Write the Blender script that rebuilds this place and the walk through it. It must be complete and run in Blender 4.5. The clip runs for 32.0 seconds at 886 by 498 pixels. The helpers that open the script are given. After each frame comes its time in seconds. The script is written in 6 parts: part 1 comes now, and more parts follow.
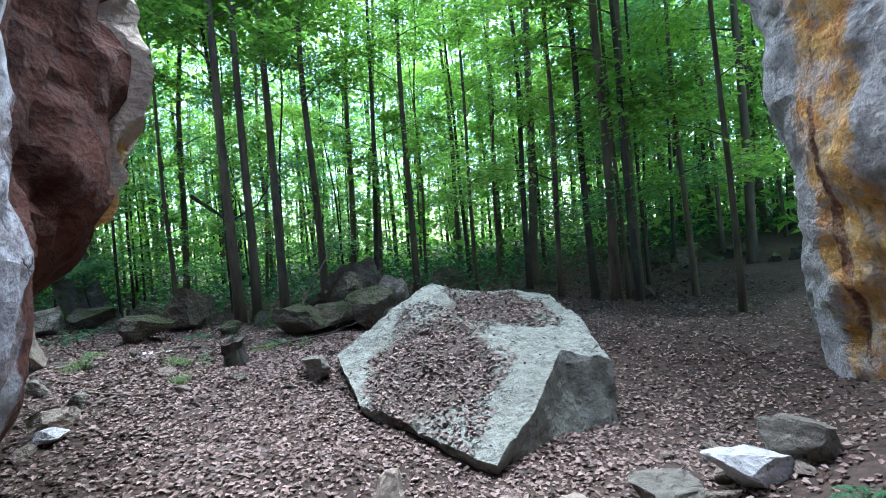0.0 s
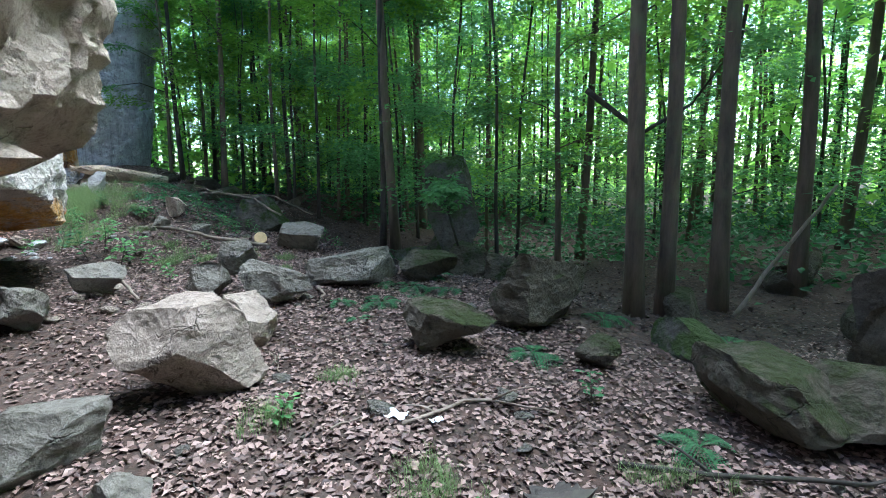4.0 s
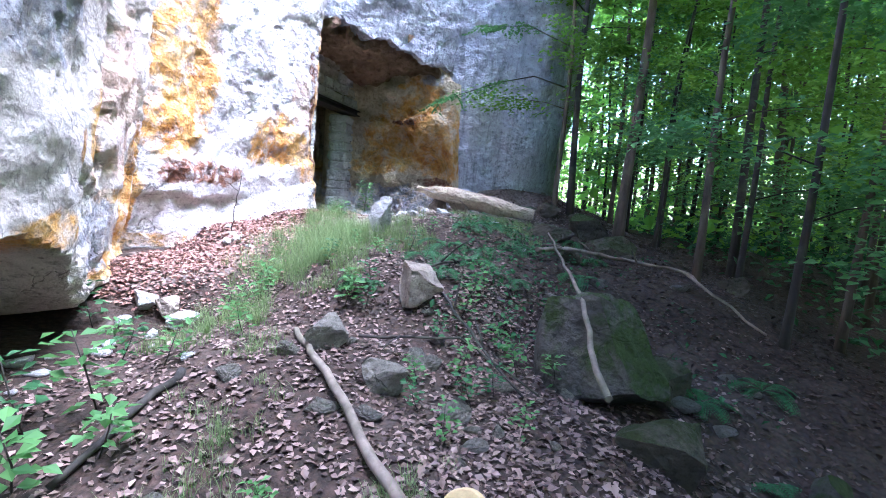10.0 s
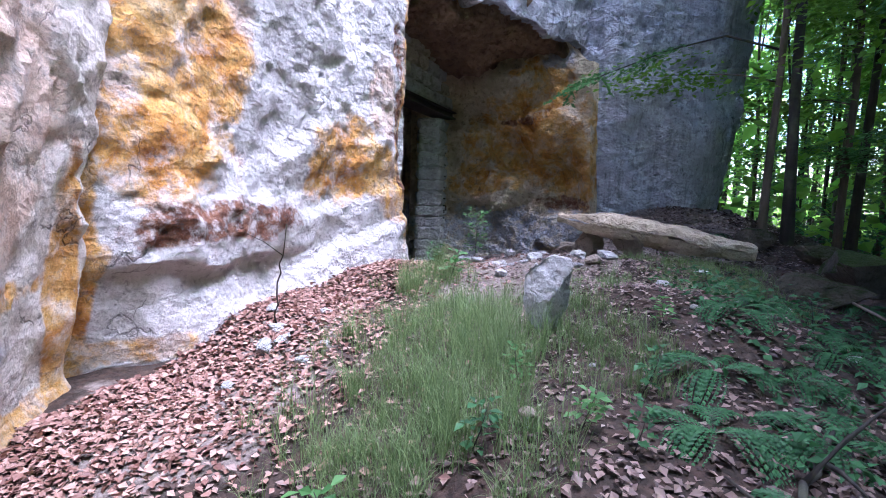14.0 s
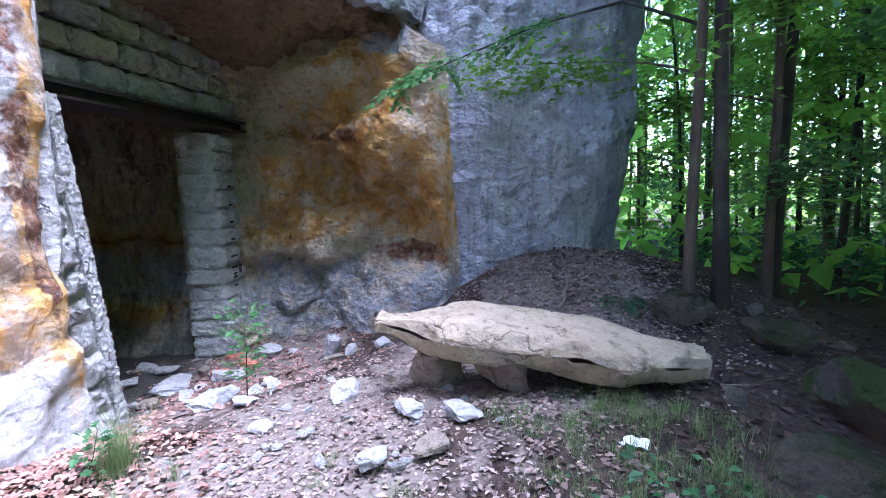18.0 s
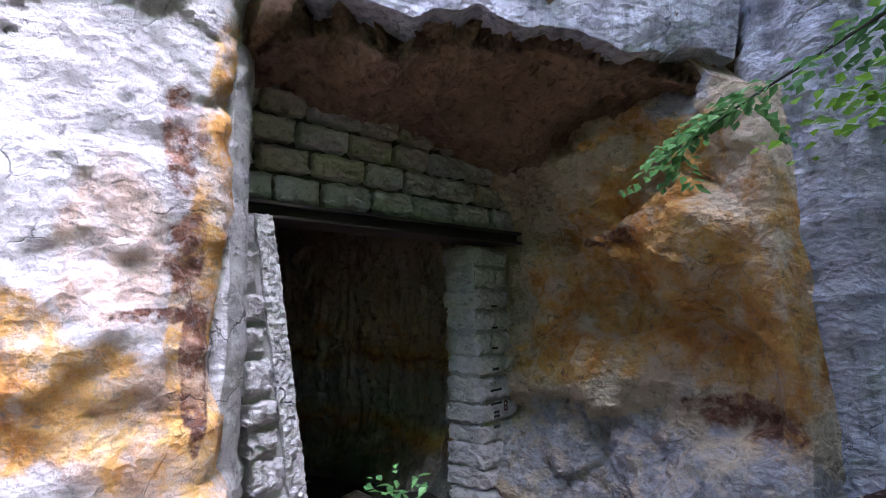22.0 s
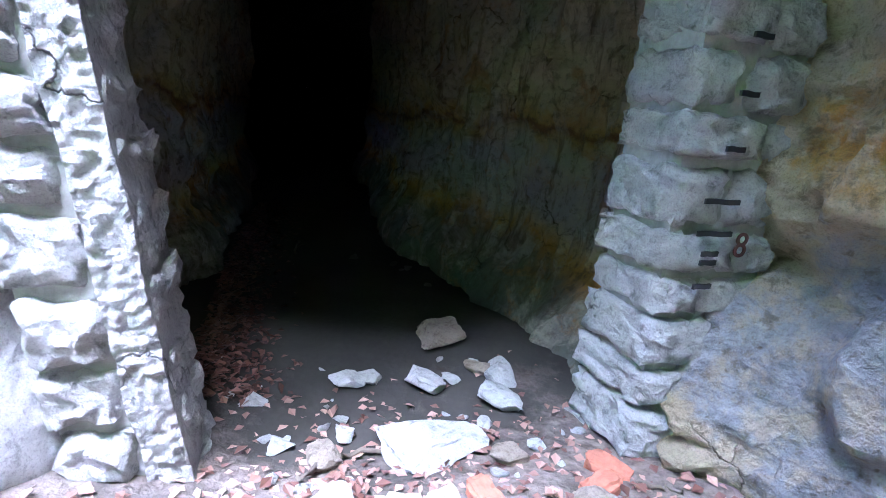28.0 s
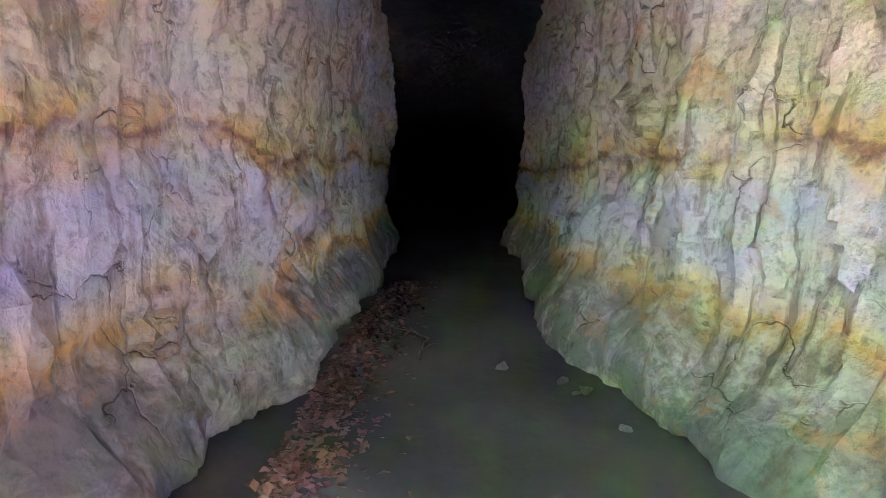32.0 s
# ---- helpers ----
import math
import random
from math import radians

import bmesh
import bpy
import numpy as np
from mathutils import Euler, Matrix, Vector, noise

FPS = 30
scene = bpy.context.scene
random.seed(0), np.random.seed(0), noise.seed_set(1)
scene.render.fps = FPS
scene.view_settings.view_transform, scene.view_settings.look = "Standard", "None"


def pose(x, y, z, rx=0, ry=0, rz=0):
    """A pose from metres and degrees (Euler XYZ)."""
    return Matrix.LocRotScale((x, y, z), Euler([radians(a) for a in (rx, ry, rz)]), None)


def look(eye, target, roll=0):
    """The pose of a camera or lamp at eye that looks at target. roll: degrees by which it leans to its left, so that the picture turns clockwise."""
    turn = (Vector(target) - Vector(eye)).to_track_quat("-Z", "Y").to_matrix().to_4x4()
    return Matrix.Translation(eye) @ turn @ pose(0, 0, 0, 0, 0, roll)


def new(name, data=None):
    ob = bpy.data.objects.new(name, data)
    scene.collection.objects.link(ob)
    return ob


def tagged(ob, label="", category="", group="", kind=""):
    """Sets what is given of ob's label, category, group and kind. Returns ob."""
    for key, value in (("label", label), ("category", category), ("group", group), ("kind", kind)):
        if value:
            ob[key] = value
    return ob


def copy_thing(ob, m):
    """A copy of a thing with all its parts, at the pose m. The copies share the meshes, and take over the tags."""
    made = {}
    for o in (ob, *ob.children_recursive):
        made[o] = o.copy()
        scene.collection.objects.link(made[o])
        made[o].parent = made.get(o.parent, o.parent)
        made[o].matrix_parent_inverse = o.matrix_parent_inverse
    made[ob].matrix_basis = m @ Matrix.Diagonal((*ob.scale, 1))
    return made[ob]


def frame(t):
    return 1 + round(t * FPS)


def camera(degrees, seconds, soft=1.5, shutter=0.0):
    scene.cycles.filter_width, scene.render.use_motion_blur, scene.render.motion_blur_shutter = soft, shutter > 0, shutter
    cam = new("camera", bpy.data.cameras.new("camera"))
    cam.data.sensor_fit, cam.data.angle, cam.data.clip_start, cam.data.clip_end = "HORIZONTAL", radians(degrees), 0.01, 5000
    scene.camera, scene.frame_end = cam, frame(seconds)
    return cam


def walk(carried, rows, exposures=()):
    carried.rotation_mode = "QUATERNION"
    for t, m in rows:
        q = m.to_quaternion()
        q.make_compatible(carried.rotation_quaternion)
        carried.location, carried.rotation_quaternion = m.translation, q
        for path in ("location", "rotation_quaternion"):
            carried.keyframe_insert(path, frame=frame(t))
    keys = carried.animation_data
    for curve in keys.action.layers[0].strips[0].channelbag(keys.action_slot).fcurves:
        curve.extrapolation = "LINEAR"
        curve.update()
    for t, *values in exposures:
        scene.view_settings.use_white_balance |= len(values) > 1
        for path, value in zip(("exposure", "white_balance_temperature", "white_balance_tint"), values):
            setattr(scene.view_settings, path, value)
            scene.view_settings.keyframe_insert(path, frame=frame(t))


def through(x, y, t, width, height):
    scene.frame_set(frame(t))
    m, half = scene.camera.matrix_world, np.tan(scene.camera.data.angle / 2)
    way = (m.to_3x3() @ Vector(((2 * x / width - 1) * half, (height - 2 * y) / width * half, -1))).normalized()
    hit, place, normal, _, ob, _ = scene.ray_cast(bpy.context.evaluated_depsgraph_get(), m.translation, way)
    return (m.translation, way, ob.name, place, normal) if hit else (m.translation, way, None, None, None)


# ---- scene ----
cam = camera(82.0, 32.0, 1.0)
PATH = [
    (0, (0.250, -0.550, 1.600), (0.254, 1.450, 1.569), -4.55),
    (0.5, (0.020, 0.420, 1.580), (-0.224, 2.400, 1.432), -2.67),
    (1, (-0.286, 1.389, 1.547), (-0.730, 3.328, 1.334), -1.54),
    (1.5, (-0.483, 1.957, 1.610), (-1.050, 3.860, 1.365), -2.06),
    (2, (-0.584, 2.485, 1.680), (-1.325, 4.322, 1.404), -3.40),
    (2.5, (-0.796, 2.945, 1.651), (-1.658, 4.726, 1.358), -4.01),
    (3, (-1.178, 3.450, 1.857), (-2.148, 5.170, 1.544), -2.07),
    (3.5, (-1.515, 3.884, 1.899), (-2.656, 5.493, 1.570), -0.51),
    (4, (-1.535, 4.444, 1.854), (-2.931, 5.848, 1.574), -0.46),
    (4.5, (-1.856, 4.725, 1.994), (-3.313, 6.068, 1.727), -0.63),
    (6.5, (-4.366, 6.651, 1.962), (-6.116, 7.565, 1.643), -0.94),
    (7, (-4.946, 6.946, 1.993), (-6.753, 7.733, 1.655), -1.56),
    (7.5, (-5.512, 7.075, 2.033), (-7.378, 7.776, 1.863), 1.87),
    (8, (-6.013, 7.438, 1.988), (-7.926, 8.000, 1.828), 1.73),
    (8.5, (-6.449, 7.782, 1.977), (-8.383, 8.255, 1.790), 2.08),
    (9, (-6.956, 8.041, 2.044), (-8.900, 8.451, 1.811), 2.24),
    (9.5, (-7.567, 8.412, 2.171), (-9.535, 8.614, 1.879), 2.68),
    (10, (-8.243, 8.555, 2.199), (-10.226, 8.438, 1.968), 4.58),
    (10.5, (-8.920, 8.308, 2.234), (-10.878, 7.954, 2.032), 6.82),
    (11, (-9.431, 8.211, 2.154), (-11.335, 7.640, 1.934), 5.47),
    (11.5, (-9.893, 8.026, 2.252), (-11.746, 7.301, 2.055), 5.59),
    (12, (-10.323, 7.828, 2.342), (-12.152, 7.034, 2.184), 5.65),
    (12.5, (-10.660, 7.849, 2.269), (-12.473, 7.023, 2.087), 4.24),
    (13, (-11.069, 7.493, 2.310), (-12.928, 6.805, 2.045), 3.66),
    (13.5, (-11.399, 7.305, 2.372), (-13.308, 6.753, 2.145), 2.27),
    (14, (-11.720, 7.220, 2.460), (-13.665, 6.808, 2.244), 1.64),
    (14.5, (-12.100, 7.200, 2.550), (-14.071, 6.957, 2.310), 0.83),
    (16.5, (-13.920, 7.792, 2.953), (-15.897, 7.593, 2.723), 0.64),
    (17, (-14.337, 7.732, 2.989), (-16.337, 7.709, 2.942), 1.33),
    (17.5, (-14.818, 7.719, 2.950), (-16.803, 7.736, 2.706), -0.18),
    (18, (-15.116, 7.799, 3.171), (-17.102, 7.803, 2.931), -1.45),
    (18.5, (-15.440, 7.943, 3.212), (-17.429, 7.843, 3.032), -1.77),
    (19, (-15.800, 8.043, 3.277), (-17.765, 7.684, 3.195), -1.75),
    (19.5, (-16.174, 8.125, 3.345), (-18.051, 7.438, 3.419), -2.26),
    (20, (-16.359, 8.360, 3.272), (-18.089, 7.390, 3.527), -2.42),
    (20.5, (-16.581, 8.445, 3.245), (-18.227, 7.343, 3.518), -2.62),
    (21, (-16.800, 8.469, 3.189), (-18.387, 7.273, 3.418), -2.27),
    (21.5, (-16.997, 8.454, 3.225), (-18.532, 7.197, 3.475), -1.88),
    (22, (-17.118, 8.418, 3.198), (-18.603, 7.101, 3.443), -0.85),
    (22.5, (-17.201, 8.260, 3.145), (-18.664, 6.918, 3.389), -0.77),
    (23, (-17.261, 8.052, 3.155), (-18.785, 6.769, 3.335), -1.87),
    (23.5, (-17.438, 7.732, 3.186), (-19.057, 6.568, 3.029), -1.39),
    (24, (-17.886, 7.490, 3.141), (-19.622, 6.605, 2.693), -1.15),
    (24.5, (-18.269, 7.367, 3.037), (-20.133, 6.844, 2.533), -1.52),
    (26.5, (-19.312, 7.158, 3.023), (-20.778, 5.942, 2.414), 6.89),
    (27, (-19.462, 7.040, 2.906), (-20.782, 5.676, 2.275), 7.85),
    (27.5, (-19.658, 6.904, 2.752), (-20.639, 5.261, 2.171), 7.09),
    (28, (-19.865, 6.762, 2.599), (-20.513, 4.941, 2.084), 6.29),
    (28.5, (-20.100, 6.664, 2.574), (-20.553, 4.763, 2.146), 5.03),
    (29, (-20.206, 6.469, 2.518), (-20.516, 4.515, 2.221), 3.84),
    (29.5, (-20.445, 6.189, 2.334), (-20.543, 4.203, 2.120), 3.44),
    (30, (-20.439, 5.875, 2.396), (-20.499, 3.898, 2.103), 3.57),
    (30.5, (-20.384, 5.624, 2.395), (-20.482, 3.681, 1.931), 4.79),
    (31, (-20.318, 5.424, 2.415), (-20.435, 3.488, 1.928), 4.66),
    (31.5, (-20.224, 5.160, 2.389), (-20.338, 3.205, 1.987), 3.74),
    (32, (-20.174, 4.882, 2.371), (-20.240, 2.905, 2.072), 2.48),
]
EXPOSURES = [(0, 2.35, 5300, 6), (2, 2.4, 5300, 6), (4, 2.6, 5400, 5), (7, 3.4, 5200, 22), (10, 3.4, 5200, 24), (12, 2.8, 5200, 28), (14, 2.55, 5300, 28), (17, 3.05, 5100, 26), (19, 3.35, 5200, 28), (20, 3.1, 5300, 28), (22, 2.9, 5600, 28), (23, 3.2, 5700, 28), (24, 3.75, 5100, 22), (27, 4.65, 4900, 18), (28, 4.4, 5000, 22), (29, 4.9, 5100, 30), (30, 6.1, 5200, 38), (31, 7.85, 5250, 46), (32, 9.0, 5400, 48)]
walk(cam, [(t, look(eye, target, roll)) for t, eye, target, roll in PATH], EXPOSURES)

# ---- light ----
world = bpy.data.worlds.new("sky")
scene.world = world
world.use_nodes = True
wn = world.node_tree.nodes
sky = wn.new("ShaderNodeTexSky")
sky.sky_type, sky.sun_disc, sky.sun_elevation, sky.sun_rotation = "NISHITA", False, radians(59), radians(7)
wn["Background"].inputs["Strength"].default_value = 0.15
world.node_tree.links.new(sky.outputs["Color"], wn["Background"].inputs["Color"])
sun = new("sun", bpy.data.lights.new("sun", "SUN"))
sun.data.energy, sun.data.angle, sun.data.color = 6.0, radians(66), (1.0, 0.99, 1.0)
sun.matrix_world = look((0, 0, 40), (-3.0, -24.0, 0))


# ---- helpers of this scene ----
def part(name, bm, material, parent=None, label=""):
    """Link a bmesh as one mesh object."""
    me = bpy.data.meshes.new(name)
    bm.to_mesh(me)
    bm.free()
    ob = new(name, me)
    for m in material if isinstance(material, (list, tuple)) else [material]:
        me.materials.append(m)
    if parent:
        ob.parent = parent
    if label:
        ob["label"] = label
    return ob


def pydata(name, verts, faces, material, smooth=False):
    me = bpy.data.meshes.new(name)
    me.from_pydata(verts, [], faces)
    me.materials.append(material)
    if smooth:
        me.polygons.foreach_set("use_smooth", [True] * len(me.polygons))
    return me


def smooth(bm):
    for f in bm.faces:
        f.smooth = True
    return bm


def fbm(p, octaves=4, h=0.9):
    return noise.fractal(Vector(p), h, 2.1, octaves)


def lerp_path(pts, s):
    """Point on a polyline of plan points, with rounded corners, at s from 0 to 1 of its length."""
    a = np.array(pts, float)
    d = np.r_[0, np.cumsum(np.linalg.norm(np.diff(a[:, :2], axis=0), axis=1))]
    return [float(np.interp(s * d[-1], d, a[:, k])) for k in range(a.shape[1])]


# ---- ground height ----
SPOTS = [
    (0, -4, 0.1), (0, 0, 0.05), (-1, 3, 0.05), (-2.6, 6.5, 0.15), (-5.4, 4.6, 0.25), (-4.2, 6.2, 0.4), (-6, 8.4, 0.45), (-7.2, 8.0, 0.55),
    (-9.6, 8.6, 0.62), (-9.7, 6.4, 0.45), (-11, 8.8, 0.72), (-12, 7.2, 0.95), (-12.5, 5.4, 0.55), (-14, 7.8, 1.4), (-14.3, 5.0, 1.05), (-16, 8.1, 1.72),
    (-16.2, 5.0, 1.35), (-17.6, 5.8, 1.6), (-18, 7.8, 1.72), (-19.5, 7.0, 1.55), (-20.3, 5.8, 1.15), (-20.4, 4.4, 0.95), (-20.5, 2, 0.82), (-20.5, -4, 0.8), (-20.5, -12, 0.85),
    (-19.3, 9.4, 1.65), (-21.5, 9.5, 2.3), (-16.0, 10.5, 1.2), (-13, 10.4, 0.55), (-11.4, 11.2, 0.15), (-8.5, 11.5, 0.0), (-6, 12.5, -0.1), (-10, 16, -0.6),
    (-15, 15, 0.3), (-20, 14, 1.2), (-3, 12, 0.0), (1, 14, 0.1), (4, 8, 0.1), (6, 14, 0.4), (10, 18, 1.1), (4, 2, 0.2),
    (0.5, 3.3, -0.3), (2.1, 4.5, -0.42), (-0.6, 4.2, -0.05), (0, 24, 0.2), (-12, 28, -0.6), (-25, 22, 0.6), (14, 10, 1.8), (12, 30, 1.6), (-40, 40, 0.5), (0, 60, 1.5), (30, 40, 3),
]
SP = np.array(SPOTS, float)


def ground_np(x, y):
    d2 = (np.asarray(x)[..., None] - SP[:, 0]) ** 2 + (np.asarray(y)[..., None] - SP[:, 1]) ** 2
    w = 1 / (d2 + 0.35) ** 1.7
    return (w * SP[:, 2]).sum(-1) / w.sum(-1)


def ground(x, y):
    near = 0.06 * fbm((x * 0.9, y * 0.9, 3.1), 3) + 0.025 * fbm((x * 3.5, y * 3.5, 7.7), 2)
    inside = -22.6 < x < -18.8 and y < 5.2
    return float(ground_np(x, y)) + near * (0.35 if inside else 1.0)


# ---- materials ----
def nodes_of(name):
    m = bpy.data.materials.new(name)
    m.use_nodes = True
    return m, m.node_tree.nodes, m.node_tree.links, m.node_tree.nodes["Principled BSDF"]


def tex(nt, kind, scale, detail=4.0, rough=0.6, coords="Object", stretch=(1, 1, 1), distort=0.0):
    n, l = nt.nodes, nt.links
    c, mp = n.new("ShaderNodeTexCoord"), n.new("ShaderNodeMapping")
    mp.inputs["Scale"].default_value = stretch
    l.new(c.outputs[coords], mp.inputs["Vector"])
    t = n.new("ShaderNodeTexNoise" if kind == "noise" else "ShaderNodeTexVoronoi")
    t.inputs["Scale"].default_value = scale
    if kind == "noise":
        t.inputs["Detail"].default_value, t.inputs["Roughness"].default_value, t.inputs["Distortion"].default_value = detail, rough, distort
        out = t.outputs["Fac"]
    else:
        out = t.outputs["Distance"]
    l.new(mp.outputs["Vector"], t.inputs["Vector"])
    return out


def ramp(nt, fac, stops):
    r = nt.nodes.new("ShaderNodeValToRGB")
    e = r.color_ramp.elements
    while len(e) < len(stops):
        e.new(0.5)
    for k, (p, c) in enumerate(stops):
        e[k].position = p
        e[k].color = (*c, 1) if len(c) == 3 else c
    nt.links.new(fac, r.inputs["Fac"])
    return r.outputs["Color"]


def mix(nt, fac, a, b):
    m = nt.nodes.new("ShaderNodeMix")
    m.data_type = "RGBA"
    for sock, v in ((m.inputs["Factor"], fac), (m.inputs["A"], a), (m.inputs["B"], b)):
        if isinstance(v, (int, float)):
            sock.default_value = v
        elif isinstance(v, tuple):
            sock.default_value = (*v, 1)
        else:
            nt.links.new(v, sock)
    return m.outputs["Result"]


def mathn(nt, op, a, b=0.0, clamp=False):
    m = nt.nodes.new("ShaderNodeMath")
    m.operation, m.use_clamp = op, clamp
    for sock, v in zip(m.inputs, (a, b)):
        if isinstance(v, (int, float)):
            sock.default_value = v
        else:
            nt.links.new(v, sock)
    return m.outputs[0]


def bump(nt, bsdf, height, strength, dist=0.02):
    b = nt.nodes.new("ShaderNodeBump")
    b.inputs["Strength"].default_value, b.inputs["Distance"].default_value = strength, dist
    nt.links.new(height, b.inputs["Height"])
    nt.links.new(b.outputs["Normal"], bsdf.inputs["Normal"])


def blob_mask(nt, blobs, wobble=0.5, soft=0.3):
    """Stains: soft-edged ellipsoids (centre, radii) with a ragged outline."""
    n, l = nt.nodes, nt.links
    geo = n.new("ShaderNodeNewGeometry")
    nz = n.new("ShaderNodeTexNoise")
    nz.inputs["Scale"].default_value, nz.inputs["Detail"].default_value, nz.inputs["Roughness"].default_value = 1.9, 9, 0.66
    l.new(geo.outputs["Position"], nz.inputs["Vector"])
    off = mathn(nt, "MULTIPLY", mathn(nt, "SUBTRACT", nz.outputs["Fac"], 0.5), wobble * 4)
    total = None
    for c, r in blobs:
        mp = n.new("ShaderNodeVectorMath")
        mp.operation = "SUBTRACT"
        l.new(geo.outputs["Position"], mp.inputs[0])
        mp.inputs[1].default_value = c
        dv = n.new("ShaderNodeVectorMath")
        dv.operation = "DIVIDE"
        l.new(mp.outputs[0], dv.inputs[0])
        dv.inputs[1].default_value = r
        ln = n.new("ShaderNodeVectorMath")
        ln.operation = "LENGTH"
        l.new(dv.outputs[0], ln.inputs[0])
        v = mathn(nt, "SUBTRACT", 1.35, mathn(nt, "ADD", ln.outputs["Value"], off), True)
        total = v if total is None else mathn(nt, "MAXIMUM", total, v)
    sm = n.new("ShaderNodeMapRange")
    sm.interpolation_type = "SMOOTHSTEP"
    sm.inputs["From Min"].default_value, sm.inputs["From Max"].default_value = 0.22, 0.22 + soft
    l.new(total, sm.inputs["Value"])
    return sm.outputs["Result"]


def crack_lines(nt, scale):
    """Thin dark joints that wander over the rock: the edges of distorted cells, broken up so that they do not close."""
    n, l = nt.nodes, nt.links
    c = n.new("ShaderNodeTexCoord")
    nz = n.new("ShaderNodeTexNoise")
    nz.inputs["Scale"].default_value, nz.inputs["Detail"].default_value = 2.2, 6
    l.new(c.outputs["Object"], nz.inputs["Vector"])
    sc = n.new("ShaderNodeVectorMath")
    sc.operation = "MULTIPLY_ADD"
    l.new(nz.outputs["Color"], sc.inputs[0])
    sc.inputs[1].default_value = (0.9, 0.9, 0.9)
    l.new(c.outputs["Object"], sc.inputs[2])
    v = n.new("ShaderNodeTexVoronoi")
    v.feature = "DISTANCE_TO_EDGE"
    v.inputs["Scale"].default_value = scale
    l.new(sc.outputs[0], v.inputs["Vector"])
    line = ramp(nt, v.outputs["Distance"], [(0.0, (1, 1, 1)), (0.014, (0, 0, 0))])
    gate = ramp(nt, tex(nt, "noise", 1.3, 3), [(0.54, (0, 0, 0)), (0.62, (1, 1, 1))])
    return mathn(nt, "MULTIPLY", line, gate)


def chips(nt, scale, squash=1.35, twist=0.2):
    """Height of broken chips: flat-floored scars of a warped cell pattern, wider than high."""
    n, l = nt.nodes, nt.links
    c, mp = n.new("ShaderNodeTexCoord"), n.new("ShaderNodeMapping")
    mp.inputs["Scale"].default_value = (1, 1, squash)
    l.new(c.outputs["Object"], mp.inputs["Vector"])
    nz = n.new("ShaderNodeTexNoise")
    nz.inputs["Scale"].default_value, nz.inputs["Detail"].default_value = scale * 0.6, 4
    l.new(mp.outputs["Vector"], nz.inputs["Vector"])
    ma = n.new("ShaderNodeVectorMath")
    ma.operation = "MULTIPLY_ADD"
    l.new(nz.outputs["Color"], ma.inputs[0])
    ma.inputs[1].default_value = (twist * 8 / scale,) * 3
    l.new(mp.outputs["Vector"], ma.inputs[2])
    v = n.new("ShaderNodeTexVoronoi")
    v.inputs["Scale"].default_value = scale
    l.new(ma.outputs[0], v.inputs["Vector"])
    sep = n.new("ShaderNodeSeparateColor")
    l.new(v.outputs["Color"], sep.inputs[0])
    return mathn(nt, "ADD", v.outputs["Distance"], mathn(nt, "MULTIPLY", sep.outputs[0], 0.5))


ORANGE_TONES = [(0.31, (0.3, 0.1, 0.022)), (0.42, (0.62, 0.28, 0.055)), (0.54, (0.74, 0.43, 0.13)), (0.68, (0.78, 0.6, 0.36))]
RUST_TONES = [(0.34, (0.07, 0.026, 0.018)), (0.52, (0.2, 0.08, 0.04)), (0.68, (0.42, 0.25, 0.17))]
GREY_TONES = [(0.33, (0.25, 0.25, 0.27)), (0.5, (0.44, 0.44, 0.47)), (0.66, (0.62, 0.62, 0.65))]
PEACH_TONES = [(0.35, (0.55, 0.37, 0.26)), (0.55, (0.72, 0.55, 0.44)), (0.7, (0.78, 0.68, 0.6))]


